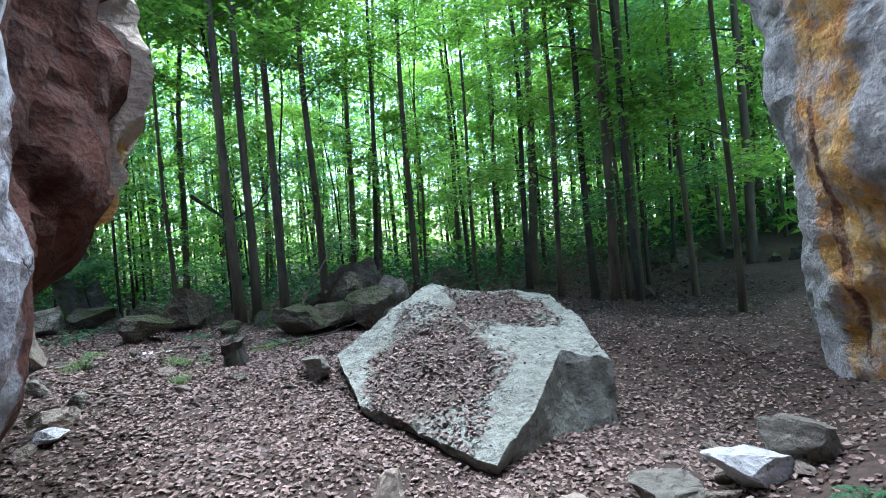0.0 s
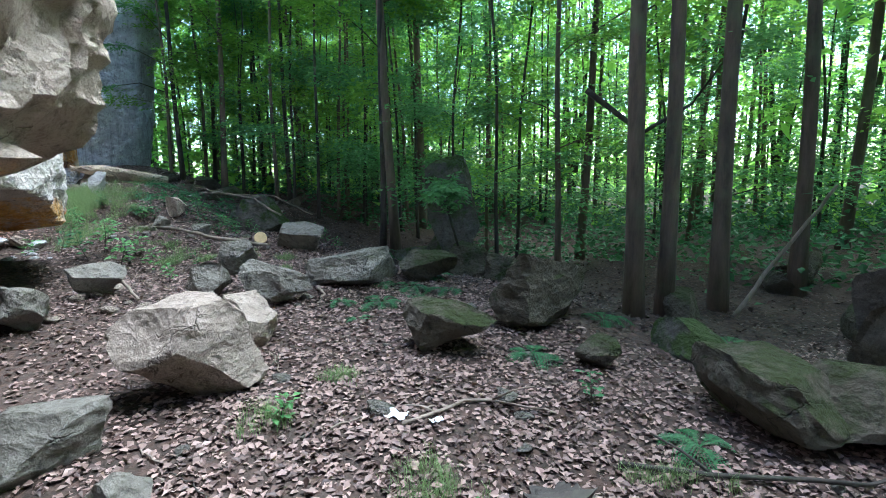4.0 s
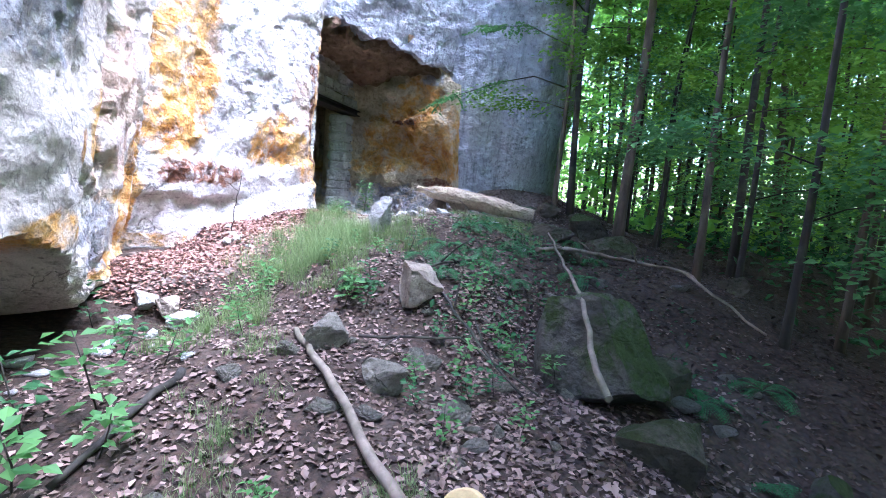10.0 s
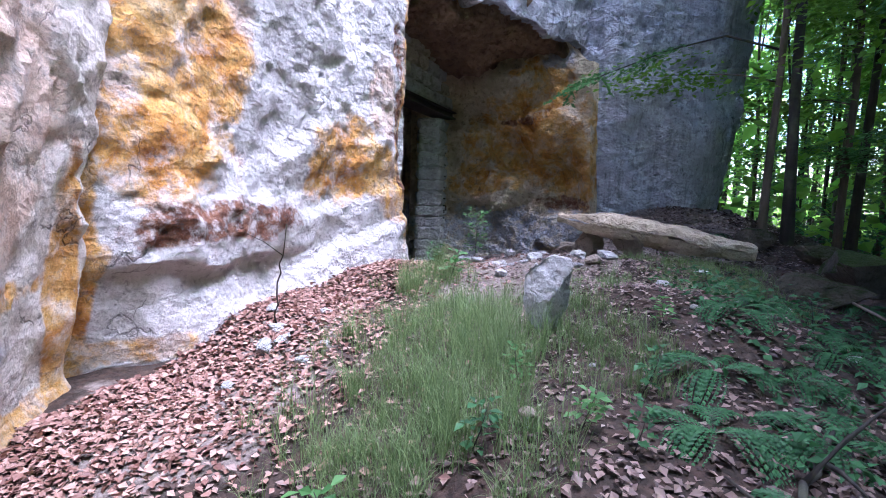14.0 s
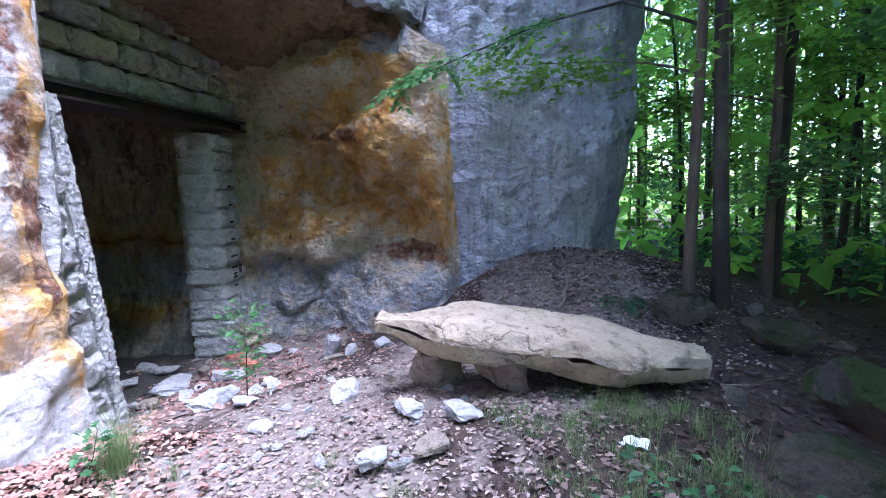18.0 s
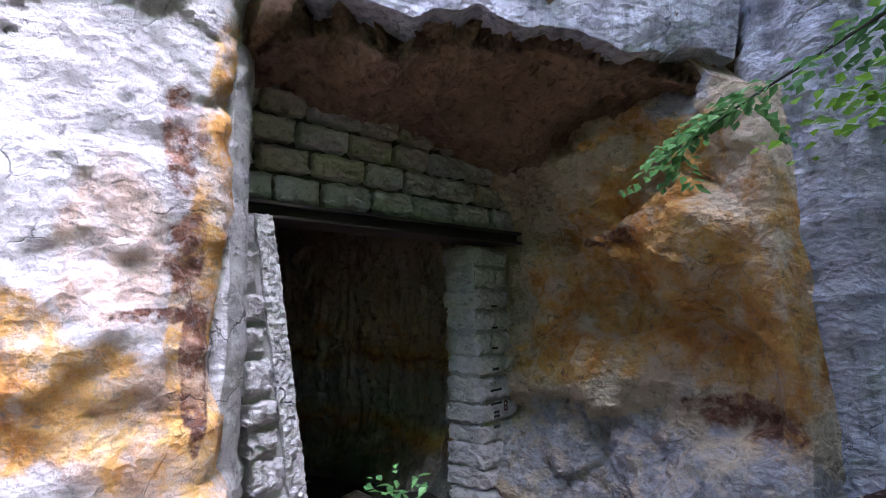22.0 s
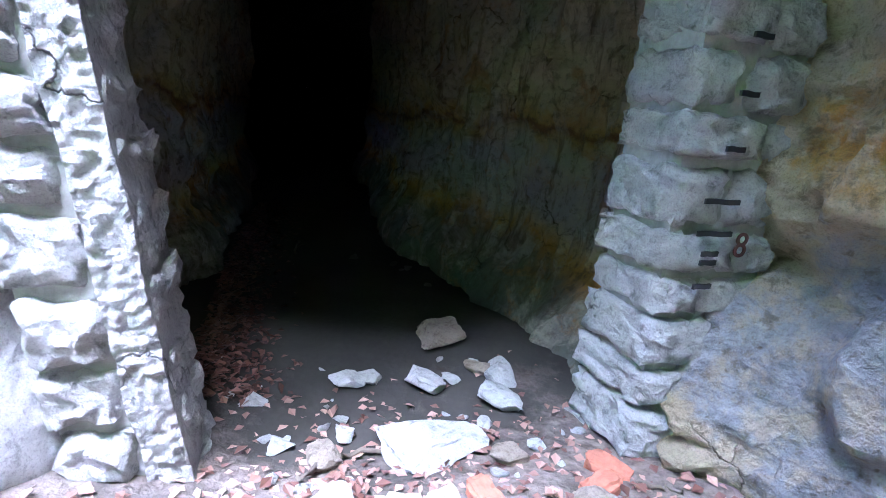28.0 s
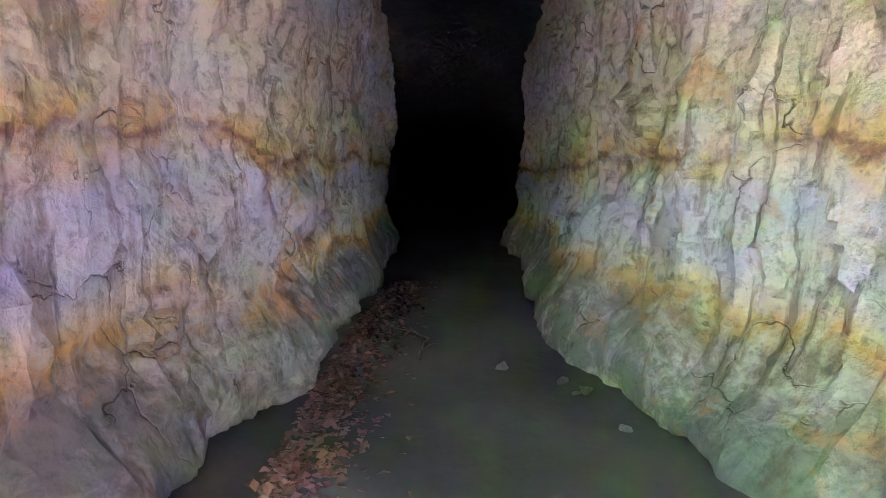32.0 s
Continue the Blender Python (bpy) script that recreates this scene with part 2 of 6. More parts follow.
def rock_material(name, pale, dark, orange=(), rust=(), grey=(), streak=0.0, base_rough=0.9, bump_strength=0.8, soil=(), peach=(), relief=1.0, depth=0.075):
    m, n, l, b = nodes_of(name)
    nt = m.node_tree
    big, fine = tex(nt, "noise", 1.3, 8, 0.68, distort=0.5), tex(nt, "noise", 11, 8, 0.74)
    grain = tex(nt, "noise", 110, 3, 0.7)
    mid = tuple((p + d) / 2 for p, d in zip(pale, dark))
    soft_dark = tuple(d * 0.55 + p * 0.45 for p, d in zip(pale, dark))
    col = ramp(nt, big, [(0.34, soft_dark), (0.56, pale)])
    mott = tex(nt, "noise", 4.2, 12, 0.76, distort=0.3)
    col = mix(nt, mathn(nt, "MULTIPLY", ramp(nt, mott, [(0.44, (1, 1, 1)), (0.5, (0, 0, 0))]), 0.5), col, mid)
    col = mix(nt, mathn(nt, "MULTIPLY", ramp(nt, mott, [(0.36, (1, 1, 1)), (0.42, (0, 0, 0))]), 0.6), col, dark)
    for blobs, tones, wob, sc in ((peach, PEACH_TONES, 0.4, 2.6), (orange, ORANGE_TONES, 0.45, 2.2), (rust, RUST_TONES, 0.7, 5.0), (grey, GREY_TONES, 0.5, 3.4)):
        if blobs:
            worn = ramp(nt, tex(nt, "noise", sc * 1.3, 8, 0.7), [(0.4, (0.3, 0.3, 0.3)), (0.52, (1, 1, 1))])
            col = mix(nt, mathn(nt, "MULTIPLY", blob_mask(nt, blobs, wob), worn), col, ramp(nt, tex(nt, "noise", sc, 9, 0.72, distort=0.5), tones))
    if streak:
        s = tex(nt, "noise", 2.4, 6, 0.65, stretch=(2.4, 2.4, 0.16))
        col = mix(nt, mathn(nt, "MULTIPLY", ramp(nt, s, [(0.5, (0, 0, 0)), (0.62, (1, 1, 1))]), streak), col, tuple(d * 0.45 for d in dark))
    small, large = chips(nt, 15), chips(nt, 4.5)
    low = tuple(d * 0.4 for d in dark)
    spot = mathn(nt, "MULTIPLY", ramp(nt, fine, [(0.36, (1, 1, 1)), (0.46, (0, 0, 0))]), 0.6)
    col = mix(nt, spot, col, low)
    scar = mathn(nt, "MULTIPLY", ramp(nt, small, [(0.14, (1, 1, 1)), (0.26, (0, 0, 0))]), ramp(nt, tex(nt, "noise", 2.8, 5), [(0.46, (0, 0, 0)), (0.58, (0.75, 0.75, 0.75))]))
    col = mix(nt, scar, col, low)
    col = mix(nt, mathn(nt, "MULTIPLY", ramp(nt, fine, [(0.56, (0, 0, 0)), (0.68, (1, 1, 1))]), 0.35), col, tuple(min(0.85, p * 1.2) for p in pale))
    col = mix(nt, mathn(nt, "MULTIPLY", ramp(nt, grain, [(0.35, (1, 1, 1)), (0.5, (0, 0, 0))]), 0.3), col, low)
    if soil:
        col = mix(nt, blob_mask(nt, soil, 0.35), col, ramp(nt, fine, [(0.3, (0.05, 0.04, 0.032)), (0.7, (0.16, 0.125, 0.1))]))
    crk = crack_lines(nt, 1.5)
    col = mix(nt, mathn(nt, "MULTIPLY", crk, 0.75), col, tuple(d * 0.25 for d in dark))
    l.new(col, b.inputs["Base Color"])
    b.inputs["Roughness"].default_value = base_rough
    b.inputs["Specular IOR Level"].default_value = 0.25
    h = mathn(nt, "ADD", mathn(nt, "MULTIPLY", large, 0.9 * relief), mathn(nt, "ADD", mathn(nt, "MULTIPLY", small, 0.32 * relief), mathn(nt, "ADD", mathn(nt, "MULTIPLY", fine, 0.75), mathn(nt, "MULTIPLY", grain, 0.12))))
    h = mathn(nt, "SUBTRACT", h, mathn(nt, "MULTIPLY", crk, 0.5))
    bump(nt, b, h, min(1.0, bump_strength * 1.2), depth)
    return m


DOOR_ORANGE = [((-21.7, 6.8, 3.5), (1.2, 1.3, 0.85)), ((-21.6, 7.55, 3.0), (1.0, 0.6, 0.75)), ((-21.4, 7.1, 4.4), (0.8, 0.5, 0.5)), ((-22.0, 5.75, 2.75), (0.6, 0.6, 0.36)), ((-21.0, 6.6, 4.9), (0.7, 0.4, 0.3))]
WALL_ORANGE = [((-15.15, 4.3, 3.3), (0.8, 0.9, 1.0)), ((-15.4, 4.3, 4.5), (0.55, 0.8, 0.55)), ((-17.45, 4.7, 2.8), (0.62, 0.8, 0.5)), ((-18.55, 5.1, 3.0), (0.2, 0.6, 1.4)), ((-17.9, 5.0, 2.75), (0.3, 0.5, 0.35)),
               ((-18.62, 5.1, 4.4), (0.16, 0.6, 0.8)), ((-18.3, 5.1, 2.35), (0.3, 0.5, 0.3)), ((-14.62, 4.2, 1.9), (0.1, 0.7, 1.2)), ((-14.9, 4.5, 1.2), (0.35, 0.8, 0.12))]
WALL_PEACH = [((-18.05, 5.1, 3.55), (0.28, 0.6, 0.5)), ((-18.2, 5.1, 2.5), (0.4, 0.6, 0.4)), ((-15.7, 4.4, 3.9), (0.3, 0.6, 0.8))]
CLIFF = rock_material("pale_sandstone", (0.7, 0.665, 0.65), (0.45, 0.42, 0.41), WALL_ORANGE, [((-15.6, 4.5, 2.15), (0.95, 0.6, 0.2)), ((-18.36, 5.1, 4.3), (0.1, 0.5, 0.5)), ((-18.42, 5.1, 3.6), (0.13, 0.5, 0.25)), ((-18.2, 5.1, 3.2), (0.25, 0.5, 0.05)), ((-18.5, 5.1, 2.9), (0.07, 0.5, 0.5))],
                      streak=0.1, peach=WALL_PEACH, relief=1.2, depth=0.09)
CLIFF_GREY = rock_material("grey_weathered_sandstone", (0.64, 0.65, 0.71), (0.32, 0.33, 0.38), streak=0.45, relief=1.4, depth=0.12)
BUTTRESS = rock_material("buff_sandstone", (0.78, 0.71, 0.64), (0.46, 0.39, 0.33),
                         [((-12.15, 5.2, 2.3), (0.18, 0.8, 0.22)), ((-12.75, 5.0, 2.4), (0.22, 0.8, 0.5)), ((-11.6, 5.6, 1.7), (0.5, 0.6, 0.16)), ((-13.6, 4.5, 1.1), (1.1, 0.8, 0.13)), ((-14.35, 4.2, 1.7), (0.13, 0.6, 1.1)), ((-9.2, 5.4, 1.2), (1.5, 1.6, 0.4)), ((-13.5, 4.6, 1.86), (0.7, 0.8, 0.09))],
                         [],
                         [((-12.9, 4.9, 1.45), (1.0, 0.9, 0.36)), ((-11.4, 5.5, 3.4), (0.9, 0.8, 0.6))], streak=0.1, peach=[((-13.6, 4.5, 2.9), (0.7, 0.8, 1.0))], relief=1.0)
NICHE = rock_material("ochre_sandstone", (0.76, 0.64, 0.46), (0.52, 0.38, 0.24), DOOR_ORANGE, [((-21.9, 7.4, 2.35), (0.6, 0.6, 0.14)), ((-21.8, 6.5, 3.85), (0.5, 0.5, 0.08))],
                      [((-21.9, 6.2, 1.75), (1.2, 1.7, 0.5)), ((-21.9, 7.6, 1.85), (1.0, 0.7, 0.3)), ((-21.3, 7.2, 4.95), (0.4, 0.35, 0.22))], streak=0.0, relief=1.0, depth=0.2)
SOFFIT = rock_material("rough_brown_overhang", (0.3, 0.2, 0.13), (0.11, 0.065, 0.045), relief=1.5, bump_strength=1.0)
# Red darkened for the shade inside the arch; peach patch paints its sunlit rim.
REDROCK = rock_material("rust_red_sandstone", (0.085, 0.022, 0.009), (0.022, 0.007, 0.004), grey=[((-1.45, 1.4, 1.5), (0.4, 0.42, 2.5))], peach=[((-2.75, 3.5, 2.6), (0.22, 0.16, 1.6))], streak=0.3)
START_ROCK = rock_material("banded_grey_and_ochre_sandstone", (0.52, 0.49, 0.47), (0.22, 0.2, 0.19), [((4.1, 4.2, 2.2), (0.6, 0.45, 3.6)), ((-3.5, 4.4, 1.6), (0.4, 0.8, 0.7))], [((4.1, 4.38, 1.8), (0.3, 0.07, 2.4))], streak=0.3)
NOSE_ROCK = rock_material("cream_and_ochre_broken_sandstone", (0.58, 0.48, 0.38), (0.28, 0.2, 0.14), [((-2.45, 3.35, 1.9), (0.3, 0.4, 1.4)), ((-3.5, 4.4, 1.5), (0.6, 0.8, 0.35)), ((-3.0, 4.0, 2.5), (0.3, 0.4, 0.25))], relief=1.3, depth=0.1)
SLAB_ROCK = rock_material("lichen_green_grey_slab", (0.31, 0.315, 0.265), (0.15, 0.15, 0.12), bump_strength=0.9, soil=[((0.0, 5.0, 0.3), (0.75, 1.3, 0.6)), ((0.9, 6.6, 0.6), (0.7, 0.8, 0.6))])
BOULDER = rock_material("lichen_grey_boulder", (0.25, 0.23, 0.19), (0.1, 0.088, 0.068), bump_strength=0.9)
PALE_STONE = rock_material("freshly_broken_pale_sandstone", (0.52, 0.51, 0.5), (0.33, 0.32, 0.3), bump_strength=0.6)
TABLE_STONE = rock_material("pale_honey_sandstone", (0.52, 0.43, 0.31), (0.29, 0.22, 0.15), bump_strength=0.7)
BUFF_STONE = rock_material("warm_buff_sandstone", (0.37, 0.305, 0.245), (0.18, 0.14, 0.105), bump_strength=0.7)


def mossy(name, stone, moss, amount):
    """Stone with moss lying on the faces that look up."""
    m = rock_material(name, stone, tuple(c * 0.45 for c in stone))
    nt, b = m.node_tree, m.node_tree.nodes["Principled BSDF"]
    old = b.inputs["Base Color"].links[0].from_socket
    geo, sep = nt.nodes.new("ShaderNodeNewGeometry"), nt.nodes.new("ShaderNodeSeparateXYZ")
    nt.links.new(geo.outputs["Normal"], sep.inputs[0])
    f = mathn(nt, "ADD", mathn(nt, "MULTIPLY", sep.outputs["Z"], 0.6), mathn(nt, "MULTIPLY", mathn(nt, "SUBTRACT", tex(nt, "noise", 2.4, 6, 0.7), 0.5), 2.2))
    f = ramp(nt, f, [(0.45 - amount * 0.5, (0, 0, 0)), (0.75 - amount * 0.5, (1, 1, 1))])
    mc = ramp(nt, tex(nt, "noise", 30, 4, 0.7), [(0.3, tuple(c * 0.5 for c in moss)), (0.7, moss)])
    nt.links.new(mix(nt, f, old, mc), b.inputs["Base Color"])
    return m


MOSSY = mossy("mossy_boulder", (0.115, 0.1, 0.072), (0.045, 0.058, 0.016), 0.35)
MOSSIER = mossy("thick_moss_on_stone", (0.13, 0.12, 0.1), (0.055, 0.085, 0.02), 0.7)


def cave_material():
    m, n, l, b = nodes_of("banded_cave_sandstone")
    nt = m.node_tree
    geo, sep = n.new("ShaderNodeNewGeometry"), n.new("ShaderNodeSeparateXYZ")
    l.new(geo.outputs["Position"], sep.inputs[0])
    w, w2 = tex(nt, "noise", 0.8, 3, 0.5), tex(nt, "noise", 5.5, 6, 0.7)
    hz = mathn(nt, "ADD", sep.outputs["Z"], mathn(nt, "ADD", mathn(nt, "MULTIPLY", mathn(nt, "SUBTRACT", w, 0.5), 0.75), mathn(nt, "MULTIPLY", mathn(nt, "SUBTRACT", w2, 0.5), 0.22)))
    z = mathn(nt, "DIVIDE", mathn(nt, "SUBTRACT", hz, 0.6), 4.0, True)
    col = ramp(nt, z, [(0.0, (0.07, 0.08, 0.065)), (0.13, (0.16, 0.17, 0.14)), (0.2, (0.2, 0.17, 0.12)), (0.245, (0.5, 0.27, 0.06)), (0.275, (0.55, 0.43, 0.26)), (0.31, (0.44, 0.42, 0.44)), (0.41, (0.42, 0.4, 0.45)),
                       (0.455, (0.5, 0.33, 0.14)), (0.47, (0.16, 0.055, 0.018)), (0.482, (0.52, 0.32, 0.1)), (0.53, (0.56, 0.46, 0.29)), (0.8, (0.53, 0.44, 0.3)), (1.0, (0.44, 0.34, 0.21))])
    patch = tex(nt, "noise", 1.5, 8, 0.72, distort=0.8)
    col = mix(nt, ramp(nt, patch, [(0.48, (0, 0, 0)), (0.6, (0.75, 0.75, 0.75))]), col, ramp(nt, w2, [(0.35, (0.4, 0.36, 0.31)), (0.6, (0.56, 0.5, 0.41))]))
    col = mix(nt, ramp(nt, tex(nt, "noise", 1.9, 7, 0.7, distort=0.4), [(0.56, (0, 0, 0)), (0.66, (0.7, 0.7, 0.7))]), col, (0.42, 0.2, 0.055))
    run = tex(nt, "noise", 4.2, 6, 0.7, stretch=(1.6, 1.6, 0.22))
    col = mix(nt, ramp(nt, run, [(0.54, (0, 0, 0)), (0.64, (0.65, 0.65, 0.65))]), col, (0.12, 0.075, 0.04))
    fine, grain = tex(nt, "noise", 12, 8, 0.74), tex(nt, "noise", 80, 3)
    col = mix(nt, mathn(nt, "MULTIPLY", ramp(nt, fine, [(0.38, (1, 1, 1)), (0.48, (0, 0, 0))]), 0.55), col, (0.1, 0.085, 0.065))
    col = mix(nt, mathn(nt, "MULTIPLY", grain, 0.2), col, (0.14, 0.13, 0.11))
    crk = crack_lines(nt, 1.6)
    col = mix(nt, mathn(nt, "MULTIPLY", crk, 0.85), col, (0.04, 0.03, 0.02))
    l.new(col, b.inputs["Base Color"])
    b.inputs["Roughness"].default_value = 0.8
    hh = mathn(nt, "ADD", mathn(nt, "ADD", mathn(nt, "MULTIPLY", chips(nt, 4.0, 0.55), 1.0), mathn(nt, "MULTIPLY", chips(nt, 12, 0.7), 0.3)), mathn(nt, "MULTIPLY", fine, 0.6))
    bump(nt, b, mathn(nt, "SUBTRACT", hh, mathn(nt, "MULTIPLY", crk, 0.6)), 0.95, 0.07)
    return m


CAVE = cave_material()
# Near-black colour paints in the darkness of the unlit passage and cave ceiling.
PASSAGE_DARK = rock_material("rock_darkened_as_unlit", (0.06, 0.055, 0.05), (0.02, 0.018, 0.016))


def ground_material():
    m, n, l, b = nodes_of("forest_soil_with_leaf_mould")
    nt = m.node_tree
    big, fine, leafy = tex(nt, "noise", 0.7, 5, 0.65), tex(nt, "noise", 14, 5, 0.7), tex(nt, "voronoi", 16)
    col = ramp(nt, big, [(0.32, (0.016, 0.012, 0.009)), (0.5, (0.036, 0.027, 0.021)), (0.68, (0.075, 0.057, 0.046))])
    col = mix(nt, ramp(nt, fine, [(0.45, (0, 0, 0)), (0.62, (0.8, 0.8, 0.8))]), col, (0.07, 0.043, 0.032))
    col = mix(nt, ramp(nt, leafy, [(0.1, (0.45, 0.45, 0.45)), (0.5, (0, 0, 0))]), col, (0.11, 0.07, 0.052))
    geo, sep = n.new("ShaderNodeNewGeometry"), n.new("ShaderNodeSeparateXYZ")
    l.new(geo.outputs["Position"], sep.inputs[0])
    sandy = blob_mask(nt, [((-17.6, 6.8, 1.6), (1.8, 0.9, 1.0)), ((-20.4, 5.4, 1.1), (1.7, 1.3, 1.2)), ((-20.8, 4.5, 1.0), (1.3, 1.0, 1.0)), ((-19.5, 8.4, 1.7), (1.4, 1.2, 1)), ((-20.8, 9.2, 2.0), (1.2, 1.0, 0.8)), ((-15.6, 5.0, 1.1), (2.4, 0.7, 0.6))], 0.6)
    col = mix(nt, mathn(nt, "MULTIPLY", sandy, 0.8), col, ramp(nt, fine, [(0.35, (0.15, 0.12, 0.1)), (0.65, (0.3, 0.25, 0.22))]))
    cave = blob_mask(nt, [((-20.5, 1.5, 0.8), (2.4, 3.6, 1)), ((-20.5, -3.5, 0.8), (2.6, 6.6, 1))], 0.3)
    col = mix(nt, cave, col, ramp(nt, big, [(0.35, (0.034, 0.032, 0.028)), (0.65, (0.066, 0.06, 0.052))]))
    l.new(col, b.inputs["Base Color"])
    b.inputs["Roughness"].default_value = 0.95
    b.inputs["Specular IOR Level"].default_value = 0.2
    rough = mathn(nt, "SUBTRACT", 1.0, mathn(nt, "MULTIPLY", cave, 0.85))
    bump(nt, b, mathn(nt, "MULTIPLY", mathn(nt, "ADD", fine, mathn(nt, "MULTIPLY", leafy, 0.7)), rough), 0.9, 0.03)
    return m


SOIL = ground_material()


def bark_material(name, a, c):
    m, n, l, b = nodes_of(name)
    nt = m.node_tree
    s, f = tex(nt, "noise", 6, 6, 0.7, stretch=(1, 1, 0.18)), tex(nt, "noise", 2.2, 4, 0.6)
    col = ramp(nt, s, [(0.3, a), (0.65, c)])
    col = mix(nt, ramp(nt, f, [(0.5, (0, 0, 0)), (0.7, (0.6, 0.6, 0.6))]), col, (0.1, 0.115, 0.06))
    l.new(col, b.inputs["Base Color"])
    b.inputs["Roughness"].default_value = 0.92
    bump(nt, b, s, 0.9, 0.02)
    return m


BARK = bark_material("beech_bark", (0.036, 0.027, 0.018), (0.125, 0.095, 0.066))
DARK_BARK = bark_material("dark_damp_bark", (0.014, 0.012, 0.009), (0.05, 0.042, 0.033))
DEADWOOD = bark_material("grey_dead_wood", (0.085, 0.066, 0.05), (0.25, 0.2, 0.155))


def leaf_material(name, a, c, through=0.45, island=True):
    m, n, l, b = nodes_of(name)
    nt = m.node_tree
    geo = n.new("ShaderNodeNewGeometry")
    col = ramp(nt, geo.outputs["Random Per Island"], [(0.0, a), (1.0, c)])
    l.new(col, b.inputs["Base Color"])
    b.inputs["Roughness"].default_value = 0.55
    b.inputs["Specular IOR Level"].default_value = 0.3
    if through:
        t, mx = n.new("ShaderNodeBsdfTranslucent"), n.new("ShaderNodeMixShader")
        l.new(mix(nt, 0.5, col, tuple(v * 1.6 for v in c)), t.inputs["Color"])
        mx.inputs["Fac"].default_value = through
        l.new(b.outputs[0], mx.inputs[1])
        l.new(t.outputs[0], mx.inputs[2])
        l.new(mx.outputs[0], n["Material Output"].inputs["Surface"])
    return m


LEAF = leaf_material("beech_leaves", (0.05, 0.135, 0.016), (0.21, 0.38, 0.05), 0.46)
# Lighter copy of LEAF; the far crowns' sunlight is put into its green.
LEAF_FAR = leaf_material("far_leaves_lightened_as_sunlit", (0.1, 0.26, 0.035), (0.3, 0.5, 0.09), 0.55)
LEAF_COOL = leaf_material("bluish_green_leaves", (0.04, 0.13, 0.035), (0.13, 0.28, 0.09), 0.4)
GRASS = leaf_material("fresh_grass", (0.055, 0.105, 0.03), (0.22, 0.3, 0.12), 0.35)
CRUMBS = leaf_material("pale_dry_leaf_crumbs", (0.12, 0.085, 0.07), (0.42, 0.33, 0.28), 0.0)
FERN = leaf_material("fern_fronds", (0.018, 0.07, 0.025), (0.06, 0.17, 0.06), 0.3)
LITTER = leaf_material("fallen_beech_leaves", (0.035, 0.019, 0.014), (0.29, 0.2, 0.165), 0.0)
# Darker copy of LITTER: the shade under the trees is put into its colour.
LITTER_DARK = leaf_material("shade_darkened_fallen_leaves", (0.018, 0.011, 0.008), (0.1, 0.062, 0.048), 0.0)
LITTER_CAVE = leaf_material("dry_brown_cave_leaves", (0.05, 0.02, 0.014), (0.22, 0.11, 0.08), 0.0)
LITTER_RED = leaf_material("russet_fallen_leaves", (0.12, 0.05, 0.036), (0.46, 0.28, 0.22), 0.0)


def plain(name, col, rough=0.8, metal=0.0, var=0.25, scale=14):
    m, n, l, b = nodes_of(name)
    nt = m.node_tree
    f = tex(nt, "noise", scale, 5, 0.7)
    l.new(ramp(nt, f, [(0.3, tuple(c * (1 - var) for c in col)), (0.7, tuple(min(1, c * (1 + var)) for c in col))]), b.inputs["Base Color"])
    b.inputs["Roughness"].default_value, b.inputs["Metallic"].default_value = rough, metal
    bump(nt, b, f, 0.5, 0.01)
    return m


BLOCK = rock_material("grey_cut_stone_block", (0.62, 0.6, 0.585), (0.4, 0.385, 0.37), bump_strength=0.9)
BLOCK_DIM = rock_material("buff_cut_stone_block", (0.62, 0.57, 0.47), (0.42, 0.37, 0.28), bump_strength=0.9)
DARK_MORTAR = plain("damp_dark_mortar", (0.16, 0.145, 0.115), 0.95)
MORTAR = plain("lime_mortar", (0.36, 0.35, 0.33), 0.95)
CEMENT = rock_material("rough_white_render", (0.6, 0.585, 0.57), (0.4, 0.385, 0.37), bump_strength=1.0)
STEEL = plain("rusty_dark_steel", (0.05, 0.04, 0.035), 0.7, 0.4)
TARRED = plain("black_paint", (0.02, 0.02, 0.022), 0.7)
RED_PAINT = plain("dark_maroon_paint", (0.09, 0.03, 0.028), 0.85)
BRICK_RED = plain("worn_red_brick", (0.42, 0.16, 0.1), 0.95)
CUT_WOOD = plain("fresh_cut_wood", (0.55, 0.4, 0.2), 0.8, 0, 0.15, 30)
WHITE_PAPER = plain("crumpled_white_paper", (0.75, 0.76, 0.8), 0.7, 0, 0.1)


# ---- rock faces ----
def plates(p):
    """Relief of broken plates: every cell stands at its own depth and tilt, with a groove between."""
    d, c = noise.voronoi(p)
    q = c[0]
    w = Vector((noise.noise(q * 5.1), noise.noise(q * 5.1 + Vector((31, 7, 3))), noise.noise(q * 5.1 + Vector((5, 17, 41)))))
    return 0.32 * noise.noise(q * 7.7 + Vector((3, 11, 23))) + (p - q).dot(w) * 1.1 - 0.1 * ss(0.09, 0.0, d[1] - d[0])


FACETS = {}


def facets(p, k=1.1):
    """Relief of broken planes that meet in creases."""
    d, c = noise.voronoi(p)
    best = -9.0
    for q in c:
        key = (round(q.x, 2), round(q.y, 2), round(q.z, 2))
        if key not in FACETS:
            r = random.Random(hash(key) & 0xffffff)
            FACETS[key] = (r.uniform(-0.28, 0.28), Vector((r.uniform(-0.6, 0.6), r.uniform(-0.6, 0.6), r.uniform(-0.6, 0.6))))
        o, w = FACETS[key]
        e = p - q
        best = max(best, o + w.dot(e) - k * e.length_squared)
    return best + k * d[0] * d[0]


